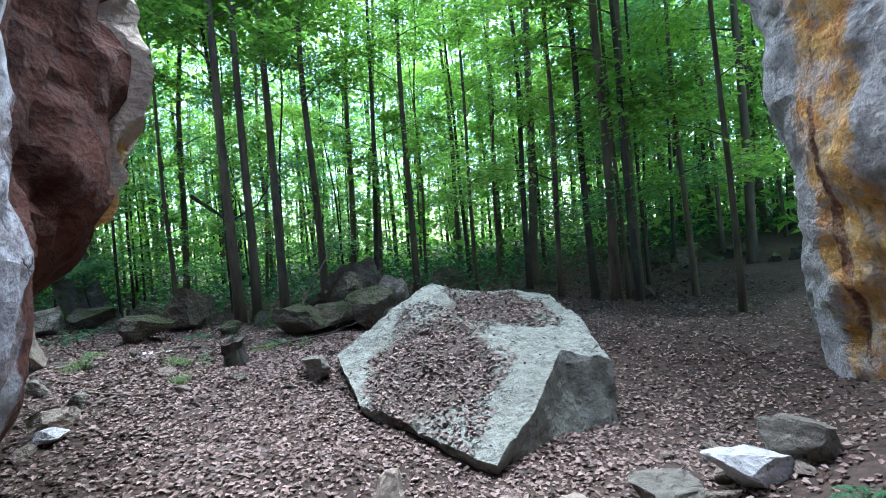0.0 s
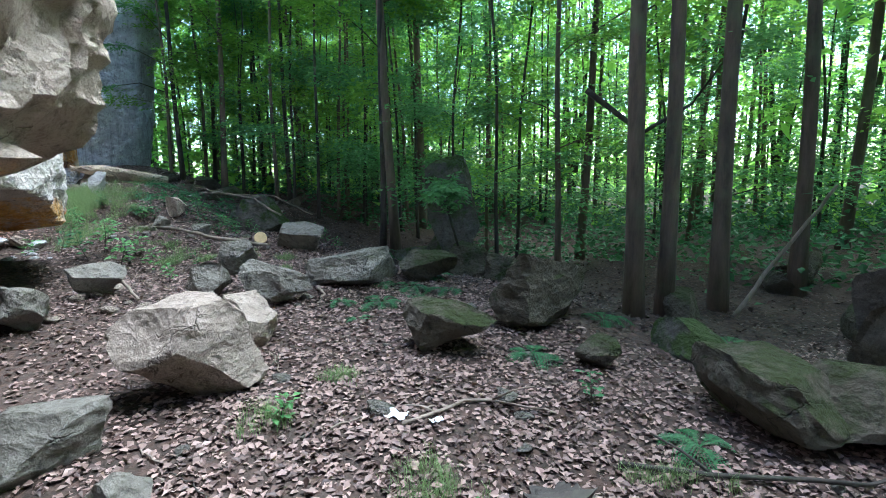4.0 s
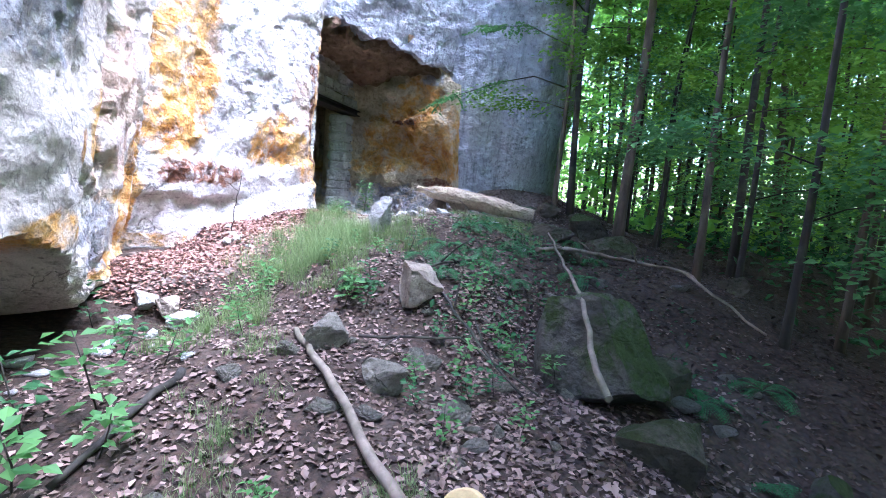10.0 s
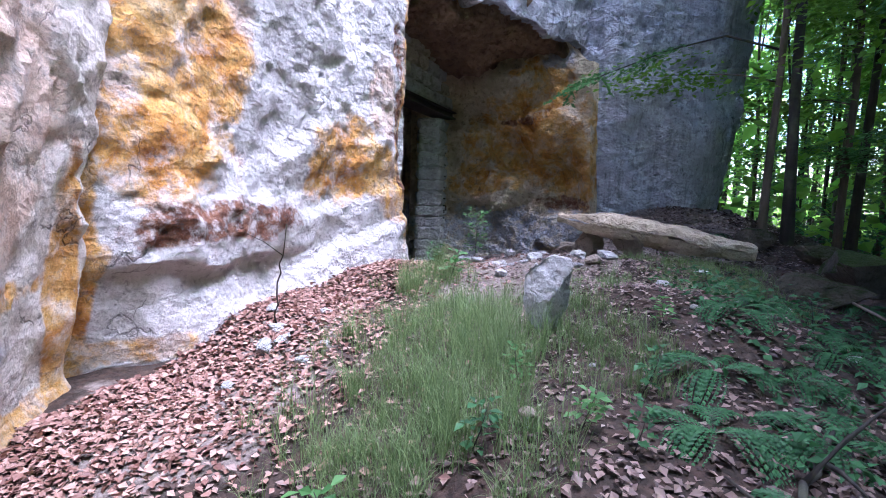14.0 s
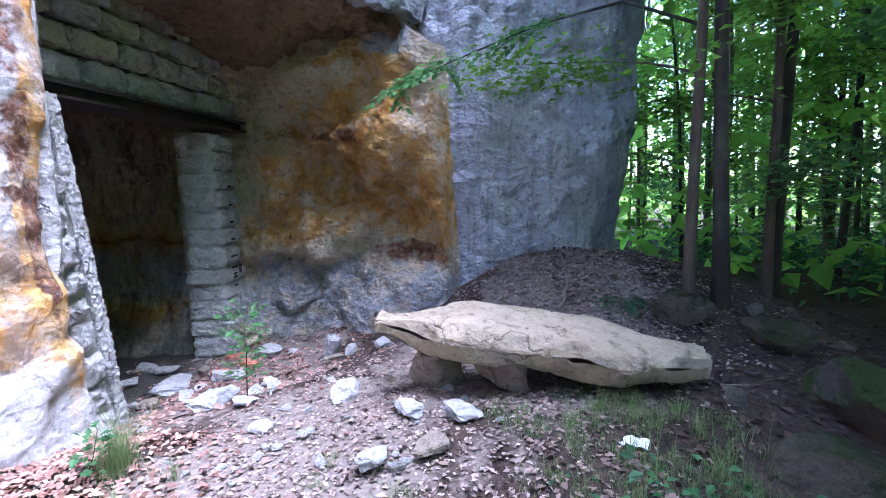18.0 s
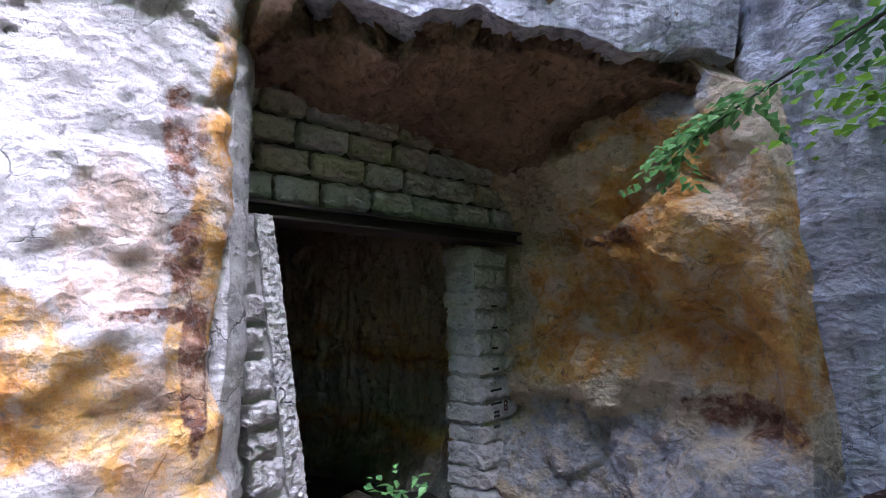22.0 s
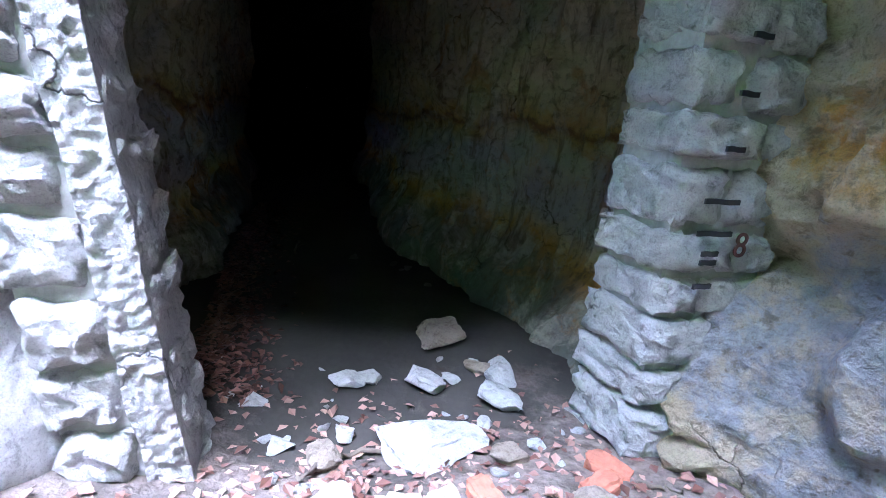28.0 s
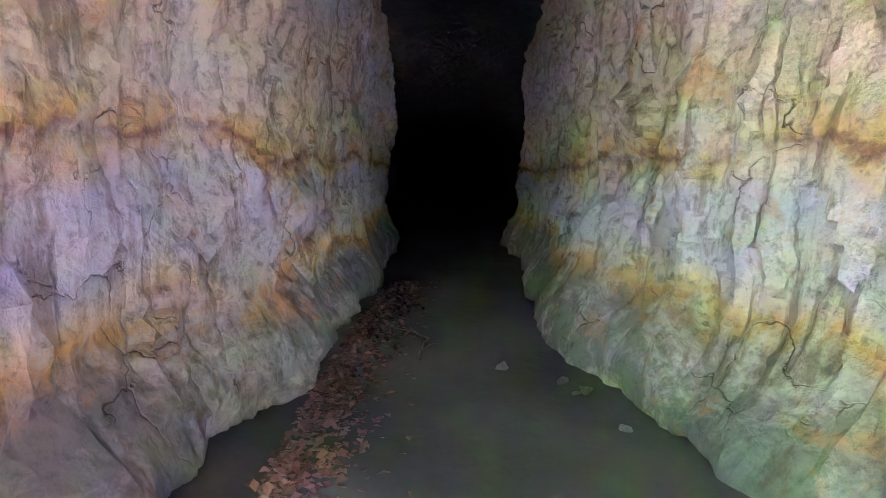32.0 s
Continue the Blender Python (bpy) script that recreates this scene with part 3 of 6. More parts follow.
def crag(x, y, z, amp, tall=1.0):
    p = Vector((x, y, z))
    a = fbm(p * 0.5, 3) * 0.13
    wob = p + 0.22 * Vector((fbm(p * 1.9, 3), fbm(p * 1.9 + Vector((7, 1, 5)), 3), fbm(p * 1.9 + Vector((2, 9, 4)), 3)))
    wob.z *= tall
    q = fbm(Vector((x * 0.8, y * 0.8, z * 2.2)) + Vector((4, 8, 2)), 3)
    step = (math.floor(q * 5) / 5 - q) * 0.03
    rough = 0.35 + 0.65 * ss(-0.2, 0.25, fbm(p * 0.6 + Vector((3, 3, 8)), 2))
    fine = Vector((wob.x * 5.2, wob.y * 5.2, wob.z * 7.0))
    return amp * (a + step * rough + 0.26 * facets(wob * 0.85) + 0.15 * facets(wob * 2.2 + Vector((5, 5, 5))) * rough + 0.07 * facets(fine) * rough + fbm(p * 9, 3) * 0.014)


def sheet(name, plan, zlow, zhigh, offset, material, step=0.09, amp=1.0, thick=1.2, label="", parent=None, fade=0.0, tall=1.0):
    """A wall of rock along a plan line, facing right of the way it runs; offset(s, x, y, z) pushes it outwards. Closed behind."""
    a = np.array(plan, float)
    length = float(np.linalg.norm(np.diff(a, axis=0), axis=1).sum())
    ns = max(4, int(length / step))
    ctr = [lerp_path(plan, k / ns) for k in range(ns + 1)]
    for _ in range(max(1, int(0.25 / step))):
        ctr = [ctr[0]] + [[(ctr[k - 1][i] + 2 * ctr[k][i] + ctr[k + 1][i]) / 4 for i in (0, 1)] for k in range(1, ns)] + [ctr[-1]]
    low = [zlow(k / ns) if callable(zlow) else zlow for k in range(ns + 1)]
    high = [zhigh(k / ns) if callable(zhigh) else zhigh for k in range(ns + 1)]
    nz = max(3, int((max(high) - min(low)) / step))
    verts, faces = [], []
    normals = []
    for k, (x, y) in enumerate(ctr):
        b, c = ctr[max(0, k - 2)], ctr[min(ns, k + 2)]
        d = Vector((c[0] - b[0], c[1] - b[1])).normalized()
        n = Vector((d.y, -d.x))
        normals.append(n)
        for j in range(nz + 1):
            z = low[k] + (high[k] - low[k]) * j / nz
            edge = min(1.0, min(k, ns - k) * step / fade) if fade else 1.0
            o = offset(k / ns, x, y, z) + crag(x, y, z, amp * edge, tall) * (ss(-0.05, 0.5, z - low[k]) if low[k] > 3 else 1)
            zz = z + 0.05 * amp * edge * noise.noise(Vector((x * 2, y * 2, z * 2)))
            verts.append((x + n.x * o, y + n.y * o, zz))
    w = nz + 1
    for k in range(ns):
        for j in range(nz):
            i = k * w + j
            faces.append((i, i + w, i + w + 1, i + 1))
    m0 = len(verts)
    for k in range(ns + 1):
        for z in (low[k], high[k]):
            verts.append((ctr[k][0] - normals[k].x * thick, ctr[k][1] - normals[k].y * thick, z))
    for k in range(ns):
        b = m0 + 2 * k
        faces.append((b, b + 1, b + 3, b + 2))
        faces.append((k * w, b, b + 2, (k + 1) * w))
        faces.append((k * w + nz, (k + 1) * w + nz, b + 3, b + 1))
    faces.append((*[j for j in range(nz, -1, -1)], m0, m0 + 1))
    faces.append((*[ns * w + j for j in range(nz + 1)], m0 + 2 * ns + 1, m0 + 2 * ns))
    me = pydata(name, verts, faces, material)
    ob = new(name, me)
    for p in me.polygons:
        p.use_smooth = len(p.vertices) == 4
    me.set_sharp_from_angle(angle=radians(26))
    if parent:
        ob.parent = parent
    return ob


def ss(a, b, v):
    t = min(1.0, max(0.0, (v - a) / (b - a)))
    return t * t * (3 - 2 * t)


def setting(ob, label, category="rock face"):
    return tagged(ob, label, category, kind="structure")


def off_start(s, x, y, z):
    # a hanging nose of rock, hollow beneath
    return 0.12 * (z - 2.0) - 1.3 * ss(2.0, 1.5, z)


def off_buttress(s, x, y, z):
    lip = 1.5 + 0.5 * (1 - ss(-13.4, -10.5, x)) * -1.0 + 0.25 * math.sin(x * 2.1)
    cut = -4.0 * ss(lip + 0.04, lip - 0.25, z) * ss(-13.6, -12.6, x)
    foot = 0.1 * ss(1.2, 0.9, z) * ss(-12.6, -13.6, x)
    return 0.06 * (z - 2) + cut + foot


def off_wall(s, x, y, z):
    """Leans a little; a broken ledge juts out at knee height and the foot spreads below it."""
    wave = 0.14 * noise.noise(Vector((x * 1.7, 3.0, 1.0)))
    jut = 0.3 * ss(2.55, 2.12 + wave, z) * ss(1.72 + wave, 1.86 + wave, z) * ss(-14.6, -15.0, x) * ss(-17.2, -16.4, x) * (0.4 + 0.9 * max(0.0, noise.noise(Vector((x * 3.1, 8, 2)))))
    ledge = 0.1 * (ss(2.3, 2.1, z + 0.25 * (x + 17)) + ss(1.75, 1.6, z + 0.3 * (x + 17))) * ss(-16.5, -17.0, x)
    return 0.05 * (z - 2.5) + 0.22 * ss(1.9, 1.2, z) * ss(0.05, 0.2, s) + jut + ledge


def off_niche(s, x, y, z):
    """Rounded swellings one above another, hollows between them, and a grey foot that spreads."""
    p = Vector((x * 0.9, y * 0.9, z))
    swell = 0.0
    for cy, cz, r, a in ((5.5, 3.3, 0.55, 0.2), (5.6, 4.5, 0.6, 0.12), (6.5, 4.4, 0.5, 0.2), (6.4, 3.3, 0.45, -0.16), (7.1, 3.7, 0.55, 0.16), (7.45, 2.6, 0.4, -0.12), (6.1, 2.5, 0.5, 0.1), (7.5, 1.9, 0.4, 0.2), (5.75, 1.9, 0.3, 0.1)):
        d = math.hypot(y - cy, z - cz + 0.12 * noise.noise(p * 3)) / r
        swell += 1.7 * a * ss(1.1, 0.7, d + 0.3 * noise.noise(p * 2.2))
    return 0.2 * ss(2.0, 3.6, z) * ss(0.25, 0.6, s) + 0.18 * ss(2.4, 1.2, z) * ss(0.15, 0.4, s) + swell * ss(0.22, 0.36, s) * ss(1.0, 0.9, s)


def off_arch(s, x, y, z):
    return 0.15 * (z - 1.9) - 0.1 - 0.4 * ss(1.9, 1.0, z) * ss(1.9, 2.3, y)


setting(sheet("wall_arch_left", [(-1.7, -3.2), (-1.7, 0.6), (-1.45, 1.45), (-1.7, 1.85), (-2.0, 2.2), (-2.12, 2.9), (-2.5, 3.4), (-3.2, 3.55)], 0.0, 9, off_arch, REDROCK, 0.08), "rust-red sandstone side of a rock arch, leaning over")
setting(sheet("wall_start", [(-2.3, 3.15), (-2.75, 3.72), (-3.4, 4.3), (-3.75, 4.6), (-4.3, 4.95), (-5.2, 4.3), (-7.6, 4.2)], 0.2, 9, off_start, NOSE_ROCK, 0.05, 1.3), "overhanging buff and grey sandstone nose of the cliff")
setting(sheet("wall_arch_right", [(6.8, 6.0), (5.2, 5.7), (4.5, 5.0), (4.4, 4.2), (4.45, 3.3), (4.5, 1.5), (4.7, -3.2)], -0.9, 9, lambda s, x, y, z: 0.15 * (z - 1.6) + 0.33, START_ROCK, 0.08), "grey rock pillar with orange and black weathered streaks")
setting(sheet("wall_arch_back", [(4.7, -3.0), (-1.9, -3.0)], 0.0, 9, lambda s, x, y, z: 0.0, START_ROCK, 0.3), "grey sandstone wall at the back of the arch")
setting(sheet("wall_buttress", [(-7.4, 4.3), (-8.8, 5.4), (-9.6, 5.75), (-10.6, 5.8), (-11.6, 5.65), (-12.6, 5.05), (-14.0, 4.3), (-14.5, 4.1), (-14.75, 3.5)], 0.1, 10, off_buttress, BUTTRESS, 0.045, 0.9, 4.6, tall=0.5),
        "tall buff sandstone buttress undercut at its foot")
setting(sheet("wall_left", [(-14.55, 3.9), (-15.2, 4.3), (-16.4, 4.4), (-17.4, 4.65), (-18.1, 5.0), (-18.6, 5.1), (-18.85, 4.8), (-19.0, 4.3)], 0.8, 10, off_wall, CLIFF, 0.04, 0.6, tall=0.8),
        "pale sandstone cliff with orange iron stains beside the cave door")
setting(sheet("trim_jamb", [(-18.68, 5.1), (-18.9, 4.98), (-19.02, 4.66)], 0.9, 5.4, lambda s, x, y, z: 0.02, CEMENT, 0.04, 0.22, 0.2), "pale lime render smoothed over the cliff edge beside the door", "render")
setting(sheet("wall_above_niche", [(-18.35, 5.0), (-19.2, 5.65), (-20.4, 6.65), (-21.55, 7.6)], lambda s: 5.5 - 0.35 * s + 0.16 * noise.noise(Vector((s * 7, 1, 1))) + 0.07 * noise.noise(Vector((s * 25, 1, 1))), 10, lambda s, x, y, z: 0.16 * (z - 5), CLIFF_GREY, 0.05, 0.6, 0.5),
        "grey weathered sandstone cliff above the niche")
setting(sheet("wall_right", [(-22.7, 7.75), (-21.75, 7.84), (-21.6, 8.1), (-21.7, 8.8), (-22.1, 9.9), (-22.9, 10.6), (-26, 11.2)], 1.2, 10, lambda s, x, y, z: 0.12 * (z - 4) + 0.06, CLIFF_GREY, 0.045, 0.85, tall=0.5),
        "grey weathered sandstone cliff at the edge of the wood")
setting(sheet("wall_niche", [(-22.0, 4.3), (-22.2, 5.3), (-22.25, 6.0), (-22.05, 6.8), (-21.75, 7.45), (-21.5, 7.9)], 0.8, lambda s: 5.6 - 0.75 * ss(0.75, 1.0, s), off_niche, NICHE, 0.035, 2.2, fade=0.8),
        "ochre and grey hollowed sandstone wall beside the doorway")


def soffit():
    verts, faces = [], []
    n = 110
    for i in range(n + 1):
        for j in range(n + 1):
            x, y = -18.6 - 3.9 * i / n, 4.2 + 4.0 * j / n
            z = 4.9 + 0.4 * ss(-21.6, -19, x) + 0.28 * ss(5.2, 6.6, y) + 0.12 * fbm((x * 0.9, y * 0.9, 2), 4) + 0.07 * fbm((x * 5, y * 5, 5), 4) + 0.2 * facets(Vector((x * 1.3, y * 1.3, 1.5))) + 0.09 * facets(Vector((x * 3.6, y * 3.6, 2.5))) - 0.2
            verts.append((x, y, z))
    for i in range(n):
        for j in range(n):
            x, y = verts[i * (n + 1) + j][:2]
            if (y - 5.1) > -(x + 18.4) * 0.83 - 0.3:
                continue
            a = i * (n + 1) + j
            faces.append((a, a + 1, a + n + 2, a + n + 1))
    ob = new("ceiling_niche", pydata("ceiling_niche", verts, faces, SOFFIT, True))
    mod = ob.modifiers.new("thick", "SOLIDIFY")
    mod.thickness, mod.offset = 0.5, 1
    return setting(ob, "rough brown rock overhang above the doorway", "ceiling")


soffit()

def cave_ribs(x, y, z):
    """Upright cracked ribs, as the rock splits along its joints, with broken steps between; worn smooth at the foot."""
    w = 0.25 * fbm((x * 1.1, y * 1.1, z * 0.7), 3)
    q = noise.noise(Vector((x * 0.7, (y + w) * 1.5, (z + w) * 0.22)))
    r = noise.noise(Vector((x * 0.7 + 9, (y + w) * 3.4, (z - w) * 0.5)))
    return (0.25 + 0.75 * ss(0.9, 1.7, z)) * (0.3 * (math.floor(q * 4) / 4 - q) + 0.1 * q + 0.12 * (math.floor(r * 3) / 3 - r) + 0.05 * facets(Vector((x * 4, y * 4, z * 2.2))))


# the chamber behind the doorway and the passage that leads on from it
setting(sheet("wall_cave_left", [(-18.85, 4.8), (-18.98, 3.2), (-18.95, 2.1), (-19.2, 1.5), (-19.35, -6.0), (-18.6, -7.0)], 0.4, 5.7,
              lambda s, x, y, z: 0.25 * ss(1.6, 1.0, z) - 0.08 + cave_ribs(x, y, z), CAVE, 0.05, 1.0, tall=0.4), "banded ochre and grey wall of the cave")
setting(sheet("wall_cave_right", [(-22.9, -7.8), (-22.1, -6.8), (-22.0, -4.0), (-21.65, 0.3), (-21.9, 2.0), (-22.1, 3.2), (-22.05, 4.8)], 0.4, 5.7,
              lambda s, x, y, z: 0.3 * ss(1.7, 0.9, z) - 0.08 + cave_ribs(x, y, z), CAVE, 0.05, 1.0, tall=0.4), "banded ochre and grey wall of the cave with cracks")
# the passage walls carry their darkness in the colour
setting(sheet("wall_passage_left", [(-18.6, -6.9), (-17.8, -9), (-17.8, -34)], 0.2, 5.9, lambda s, x, y, z: 0, PASSAGE_DARK, 0.3, 0.5), "dark wall of the passage behind the cave")
setting(sheet("wall_passage_right", [(-25.5, -34), (-25.5, -9.5), (-22.9, -7.7)], 0.2, 5.9, lambda s, x, y, z: 0, PASSAGE_DARK, 0.3, 0.5), "dark wall of the passage behind the cave")
setting(sheet("wall_cave_end", [(-17.0, -33.5), (-26.5, -33.5)], 0.2, 5.9, lambda s, x, y, z: 0, PASSAGE_DARK, 0.5, 0.5), "far dark end of the cave passage")


def cave_ceiling():
    verts, faces = [], []
    nx, ny = 30, 150
    for i in range(nx + 1):
        for j in range(ny + 1):
            x, y = -27 + 10 * i / nx, -35 + 39.4 * j / ny
            z = 5.2 - 1.2 * ss(-5.5, -7.5, y) + 0.12 * fbm((x, y, 1), 4) 
            verts.append((x, y, z))
    for i in range(nx):
        for j in range(ny):
            a = i * (ny + 1) + j
            faces.append((a, a + 1, a + ny + 2, a + ny + 1))
    ob = new("ceiling_cave", pydata("ceiling_cave", verts, faces, PASSAGE_DARK, True))
    mod = ob.modifiers.new("thick", "SOLIDIFY")
    mod.thickness, mod.offset = 0.6, -1
    return setting(ob, "rough rock ceiling of the cave", "ceiling")


cave_ceiling()


def hill_top():
    """The plateau above and behind the cliff, which closes the place."""
    edge = [(3.5, -5), (-1.5, -5), (-3.2, 3.0), (-4.4, 4.6), (-7.5, 4.0), (-9.6, 5.2), (-12.5, 4.6), (-15.0, 3.8), (-18.4, 4.7), (-21.4, 7.4), (-22.3, 9.6), (-26, 11)]
    bm = bmesh.new()
    top = [bm.verts.new((x, y - 0.4, 9.7)) for x, y in edge]
    back = [bm.verts.new((x - 1, -40, 10.5)) for x, y in edge]
    for k in range(len(edge) - 1):
        bm.faces.new((top[k], top[k + 1], back[k + 1], back[k]))
    return setting(part("backdrop_hill", bm, SOIL), "leaf-covered top of the hill behind the cliff", "hillside")


hill_top()


# ---- ground ----
def axis(lo, a, b, hi, fine, coarse):
    out, v = [], lo
    while v < hi:
        out.append(v)
        v += fine if a <= v < b else coarse * (1 + 0.06 * max(a - v, v - b))
    return out + [hi]


gx, gy = axis(-320, -24, 6, 320, 0.16, 0.8), axis(-160, -2, 14, 420, 0.16, 0.8)
gv = [(x, y, ground(x, y) - (1.5 if y < 3 and -17.5 < x < -4 else 0)) for x in gx for y in gy]
gf = [(i * len(gy) + j, (i + 1) * len(gy) + j, (i + 1) * len(gy) + j + 1, i * len(gy) + j + 1) for i in range(len(gx) - 1) for j in range(len(gy) - 1)]
tagged(new("ground", pydata("ground", gv, gf, SOIL, True)), "brown forest soil strewn with fallen leaves and sandy patches", "ground", kind="structure")


# ---- boulders and stones ----
def rock_mesh(seed, cuts=9, rough=0.05, sub=3):
    """A broken block: a ball cut by random planes, with worn edges and fine relief."""
    rnd = random.Random(seed)
    bm = bmesh.new()
    bmesh.ops.create_icosphere(bm, subdivisions=sub, radius=1.0)
    planes = []
    for _ in range(cuts + 4):
        n = Vector((rnd.gauss(0, 1), rnd.gauss(0, 1), rnd.gauss(0, 0.8))).normalized()
        planes.append((n, rnd.uniform(0.34, 0.62)))
    planes.append((Vector((rnd.gauss(0, 0.15), rnd.gauss(0, 0.15), 1)).normalized(), rnd.uniform(0.5, 0.7)))
    for v in bm.verts:
        p = v.co.copy()
        for n, d in planes:
            k = p.dot(n) - d
            if k > 0:
                p -= n * k
        p += p.normalized() * (rough * fbm(p * 2.3 + Vector((seed, 0, 0)), 4) + 0.012 * fbm(p * 9, 2))
        v.co = p
    lo = [min(v.co[i] for v in bm.verts) for i in range(3)]
    hi = [max(v.co[i] for v in bm.verts) for i in range(3)]
    for v in bm.verts:
        v.co = Vector([(v.co[i] - (lo[i] + hi[i]) / 2) / (hi[i] - lo[i]) for i in range(3)])
    for f in bm.faces:
        f.smooth = True
    return bm


def sharpen(ob, angle=22):
    me = ob.data
    bm = bmesh.new()
    bm.from_mesh(me)
    for e in bm.edges:
        if len(e.link_faces) == 2 and e.calc_face_angle() > radians(angle):
            e.smooth = False
    bm.to_mesh(me)
    bm.free()


def boulder(x, y, size, turn=0, seed=1, material=None, label="", sink=0.2, tilt=(0, 0), name="boulder", z=None, cuts=9, group="", sub=4, rough=0.07):
    """A boulder of size (length, width, height) in metres, sunk by a share of its height into the ground."""
    bm = rock_mesh(seed, cuts, rough, sub)
    for v in bm.verts:
        v.co = Vector((v.co.x * size[0], v.co.y * size[1], v.co.z * size[2]))
    ob = part(name, bm, material or BOULDER)
    sharpen(ob)
    base = ground(x, y) if z is None else z
    ob.matrix_world = pose(x, y, base + size[2] * (0.5 - sink), tilt[0], tilt[1], turn)
    return tagged(ob, label or "angular grey boulder lying in fallen leaves", "boulder", group)


def big_slab():
    """The great tilted slab before the arch: high at its far end, broken off and dark at its near corner."""
    rim = [((0.55, 3.46, -0.22), (0.62, 3.62)), ((1.05, 4.08, 0.12), (1.25, 3.95)), ((1.4, 4.75, 0.38), (1.75, 4.35)), ((1.95, 4.85, 0.16), (2.1, 4.6)), ((1.95, 5.6, 0.36), (2.2, 5.4)), ((1.95, 6.4, 0.5), (2.25, 6.4)), ((1.85, 7.4, 0.62), (2.2, 7.7)),
           ((0.6, 7.5, 0.8), (0.7, 8.2)), ((0.07, 6.95, 1.0), (0.0, 7.9)), ((-0.55, 6.5, 0.74), (-0.75, 7.2)), ((-1.2, 6.0, 0.24), (-1.3, 6.2)), ((-0.66, 4.4, 0.06), (-0.72, 4.4))]
    mid = Vector((0.45, 5.6, 0.52))
    n, rings, skirt = 180, 34, 14
    bm = bmesh.new()
    grid = []
    for k in range(n):
        u = k / n * len(rim)
        i, f = int(u) % len(rim), u - int(u)
        top = Vector(rim[i][0]).lerp(Vector(rim[(i + 1) % len(rim)][0]), f)
        low = Vector((*rim[i][1], -0.9)).lerp(Vector((*rim[(i + 1) % len(rim)][1], -0.9)), f)
        line = []
        for r in range(1, rings + skirt + 1):
            if r <= rings:
                p = mid.lerp(top, r / rings)
                p.z += 0.05 * fbm(p * 1.3, 4) + 0.09 * plates(p * 0.9) + 0.03 * plates(p * 2.6) + 0.015 * fbm(p * 7, 3)
            else:
                p = top.lerp(low, (r - rings) / skirt)
                out = (top - mid).normalized()
                p += out * (0.09 * fbm(p * 1.6, 4) + 0.1 * plates(p * 1.6) - 0.1 * math.sin(3.1 * (r - rings) / skirt)) * min(1, (r - rings) / 2)
                p.z += (0.05 * fbm(top * 1.3, 4) + 0.09 * plates(top * 0.9)) * (1 - (r - rings) / skirt)
            line.append(bm.verts.new(p))
        grid.append(line)
    c = bm.verts.new(mid + Vector((0, 0, 0.05)))
    for k in range(n):
        a, b = grid[k], grid[(k + 1) % n]
        bm.faces.new((c, a[0], b[0]))
        for r in range(rings + skirt - 1):
            bm.faces.new((a[r], a[r + 1], b[r + 1], b[r]))
    bm.faces.new([g[-1] for g in grid][::-1])
    bmesh.ops.recalc_face_normals(bm, faces=bm.faces[:])
    ob = part("slab_boulder", smooth(bm), SLAB_ROCK)
    sharpen(ob, 30)
    return tagged(ob, "huge tilted grey sandstone slab half covered with soil and leaves", "boulder")


SLAB = big_slab()
G = "fallen boulders below the cliff"
boulder(2.15, 2.85, (0.62, 0.36, 0.3), 20, 3, PALE_STONE, "pale flat stone tilted on smaller rocks", 0.05, (8, 14), group=G)
boulder(1.62, 2.75, (0.5, 0.45, 0.25), 40, 5, BOULDER, "flat grey stone by the big slab", 0.3, group=G)
boulder(2.62, 2.9, (0.5, 0.4, 0.42), 10, 8, BOULDER, "dark grey stone against the rock pillar", group=G)
boulder(-0.2, 2.62, (0.3, 0.22, 0.34), 70, 11, BUFF_STONE, "orange-brown stone standing in the leaves", 0.15, (0, 20), group=G)
boulder(0.95, 2.3, (0.5, 0.4, 0.26), 15, 13, BUFF_STONE, "pale broken stone in the leaves", 0.2, group=G)
boulder(-1.38, 5.6, (0.34, 0.5, 0.34), 20, 15, BOULDER, "dark wet-looking blue-grey stone", 0.2, group=G)
boulder(-1.75, 8.5, (1.1, 0.8, 0.62), 25, 17, MOSSY, "big dark mossy boulder among the trees", 0.1, (6, -12), cuts=5, group=G)
boulder(-1.1, 8.55, (0.8, 0.8, 0.9), 70, 71, MOSSY, "angular dark block in a mossy heap", 0.1, (14, 8), cuts=5, group=G)
boulder(-1.5, 8.9, (0.9, 0.7, 1.15), 10, 72, MOSSY, "leaning grey-brown block in a mossy heap", 0.1, (0, 20), cuts=5, group=G)
boulder(-0.75, 8.5, (0.5, 0.5, 0.5), 40, 73, BOULDER, "grey angular stone at the edge of a heap", 0.1, (10, 0), cuts=5, group=G)
boulder(-1.35, 9.5, (1.1, 0.9, 1.4), 60, 18, MOSSIER, "tall dark boulder topped with moss", 0.1, group=G)
boulder(-2.3, 8.2, (1.0, 0.8, 0.55), 10, 19, MOSSY, "dark mossy block at the foot of a heap", 0.1, (0, 18), group=G)
boulder(-0.7, 9.0, (0.7, 0.6, 0.95), 30, 20, BOULDER, "grey upright block on a mossy heap", 0.05, group=G)
boulder(-0.4, 8.3, (1.0, 0.9, 0.4), 12, 21, BOULDER, "flat grey slab behind the big rock", 0.1, (0, -8), group=G)
boulder(-5.35, 5.65, (1.05, 0.85, 0.78), 35, 23, BUFF_STONE, "large buff sandstone boulder with a pale top", 0.08, (0, -8), cuts=6, group=G)
boulder(-4.95, 4.8, (0.55, 0.5, 0.42), 70, 24, BOULDER, "brown-grey boulder near the cliff", group=G)
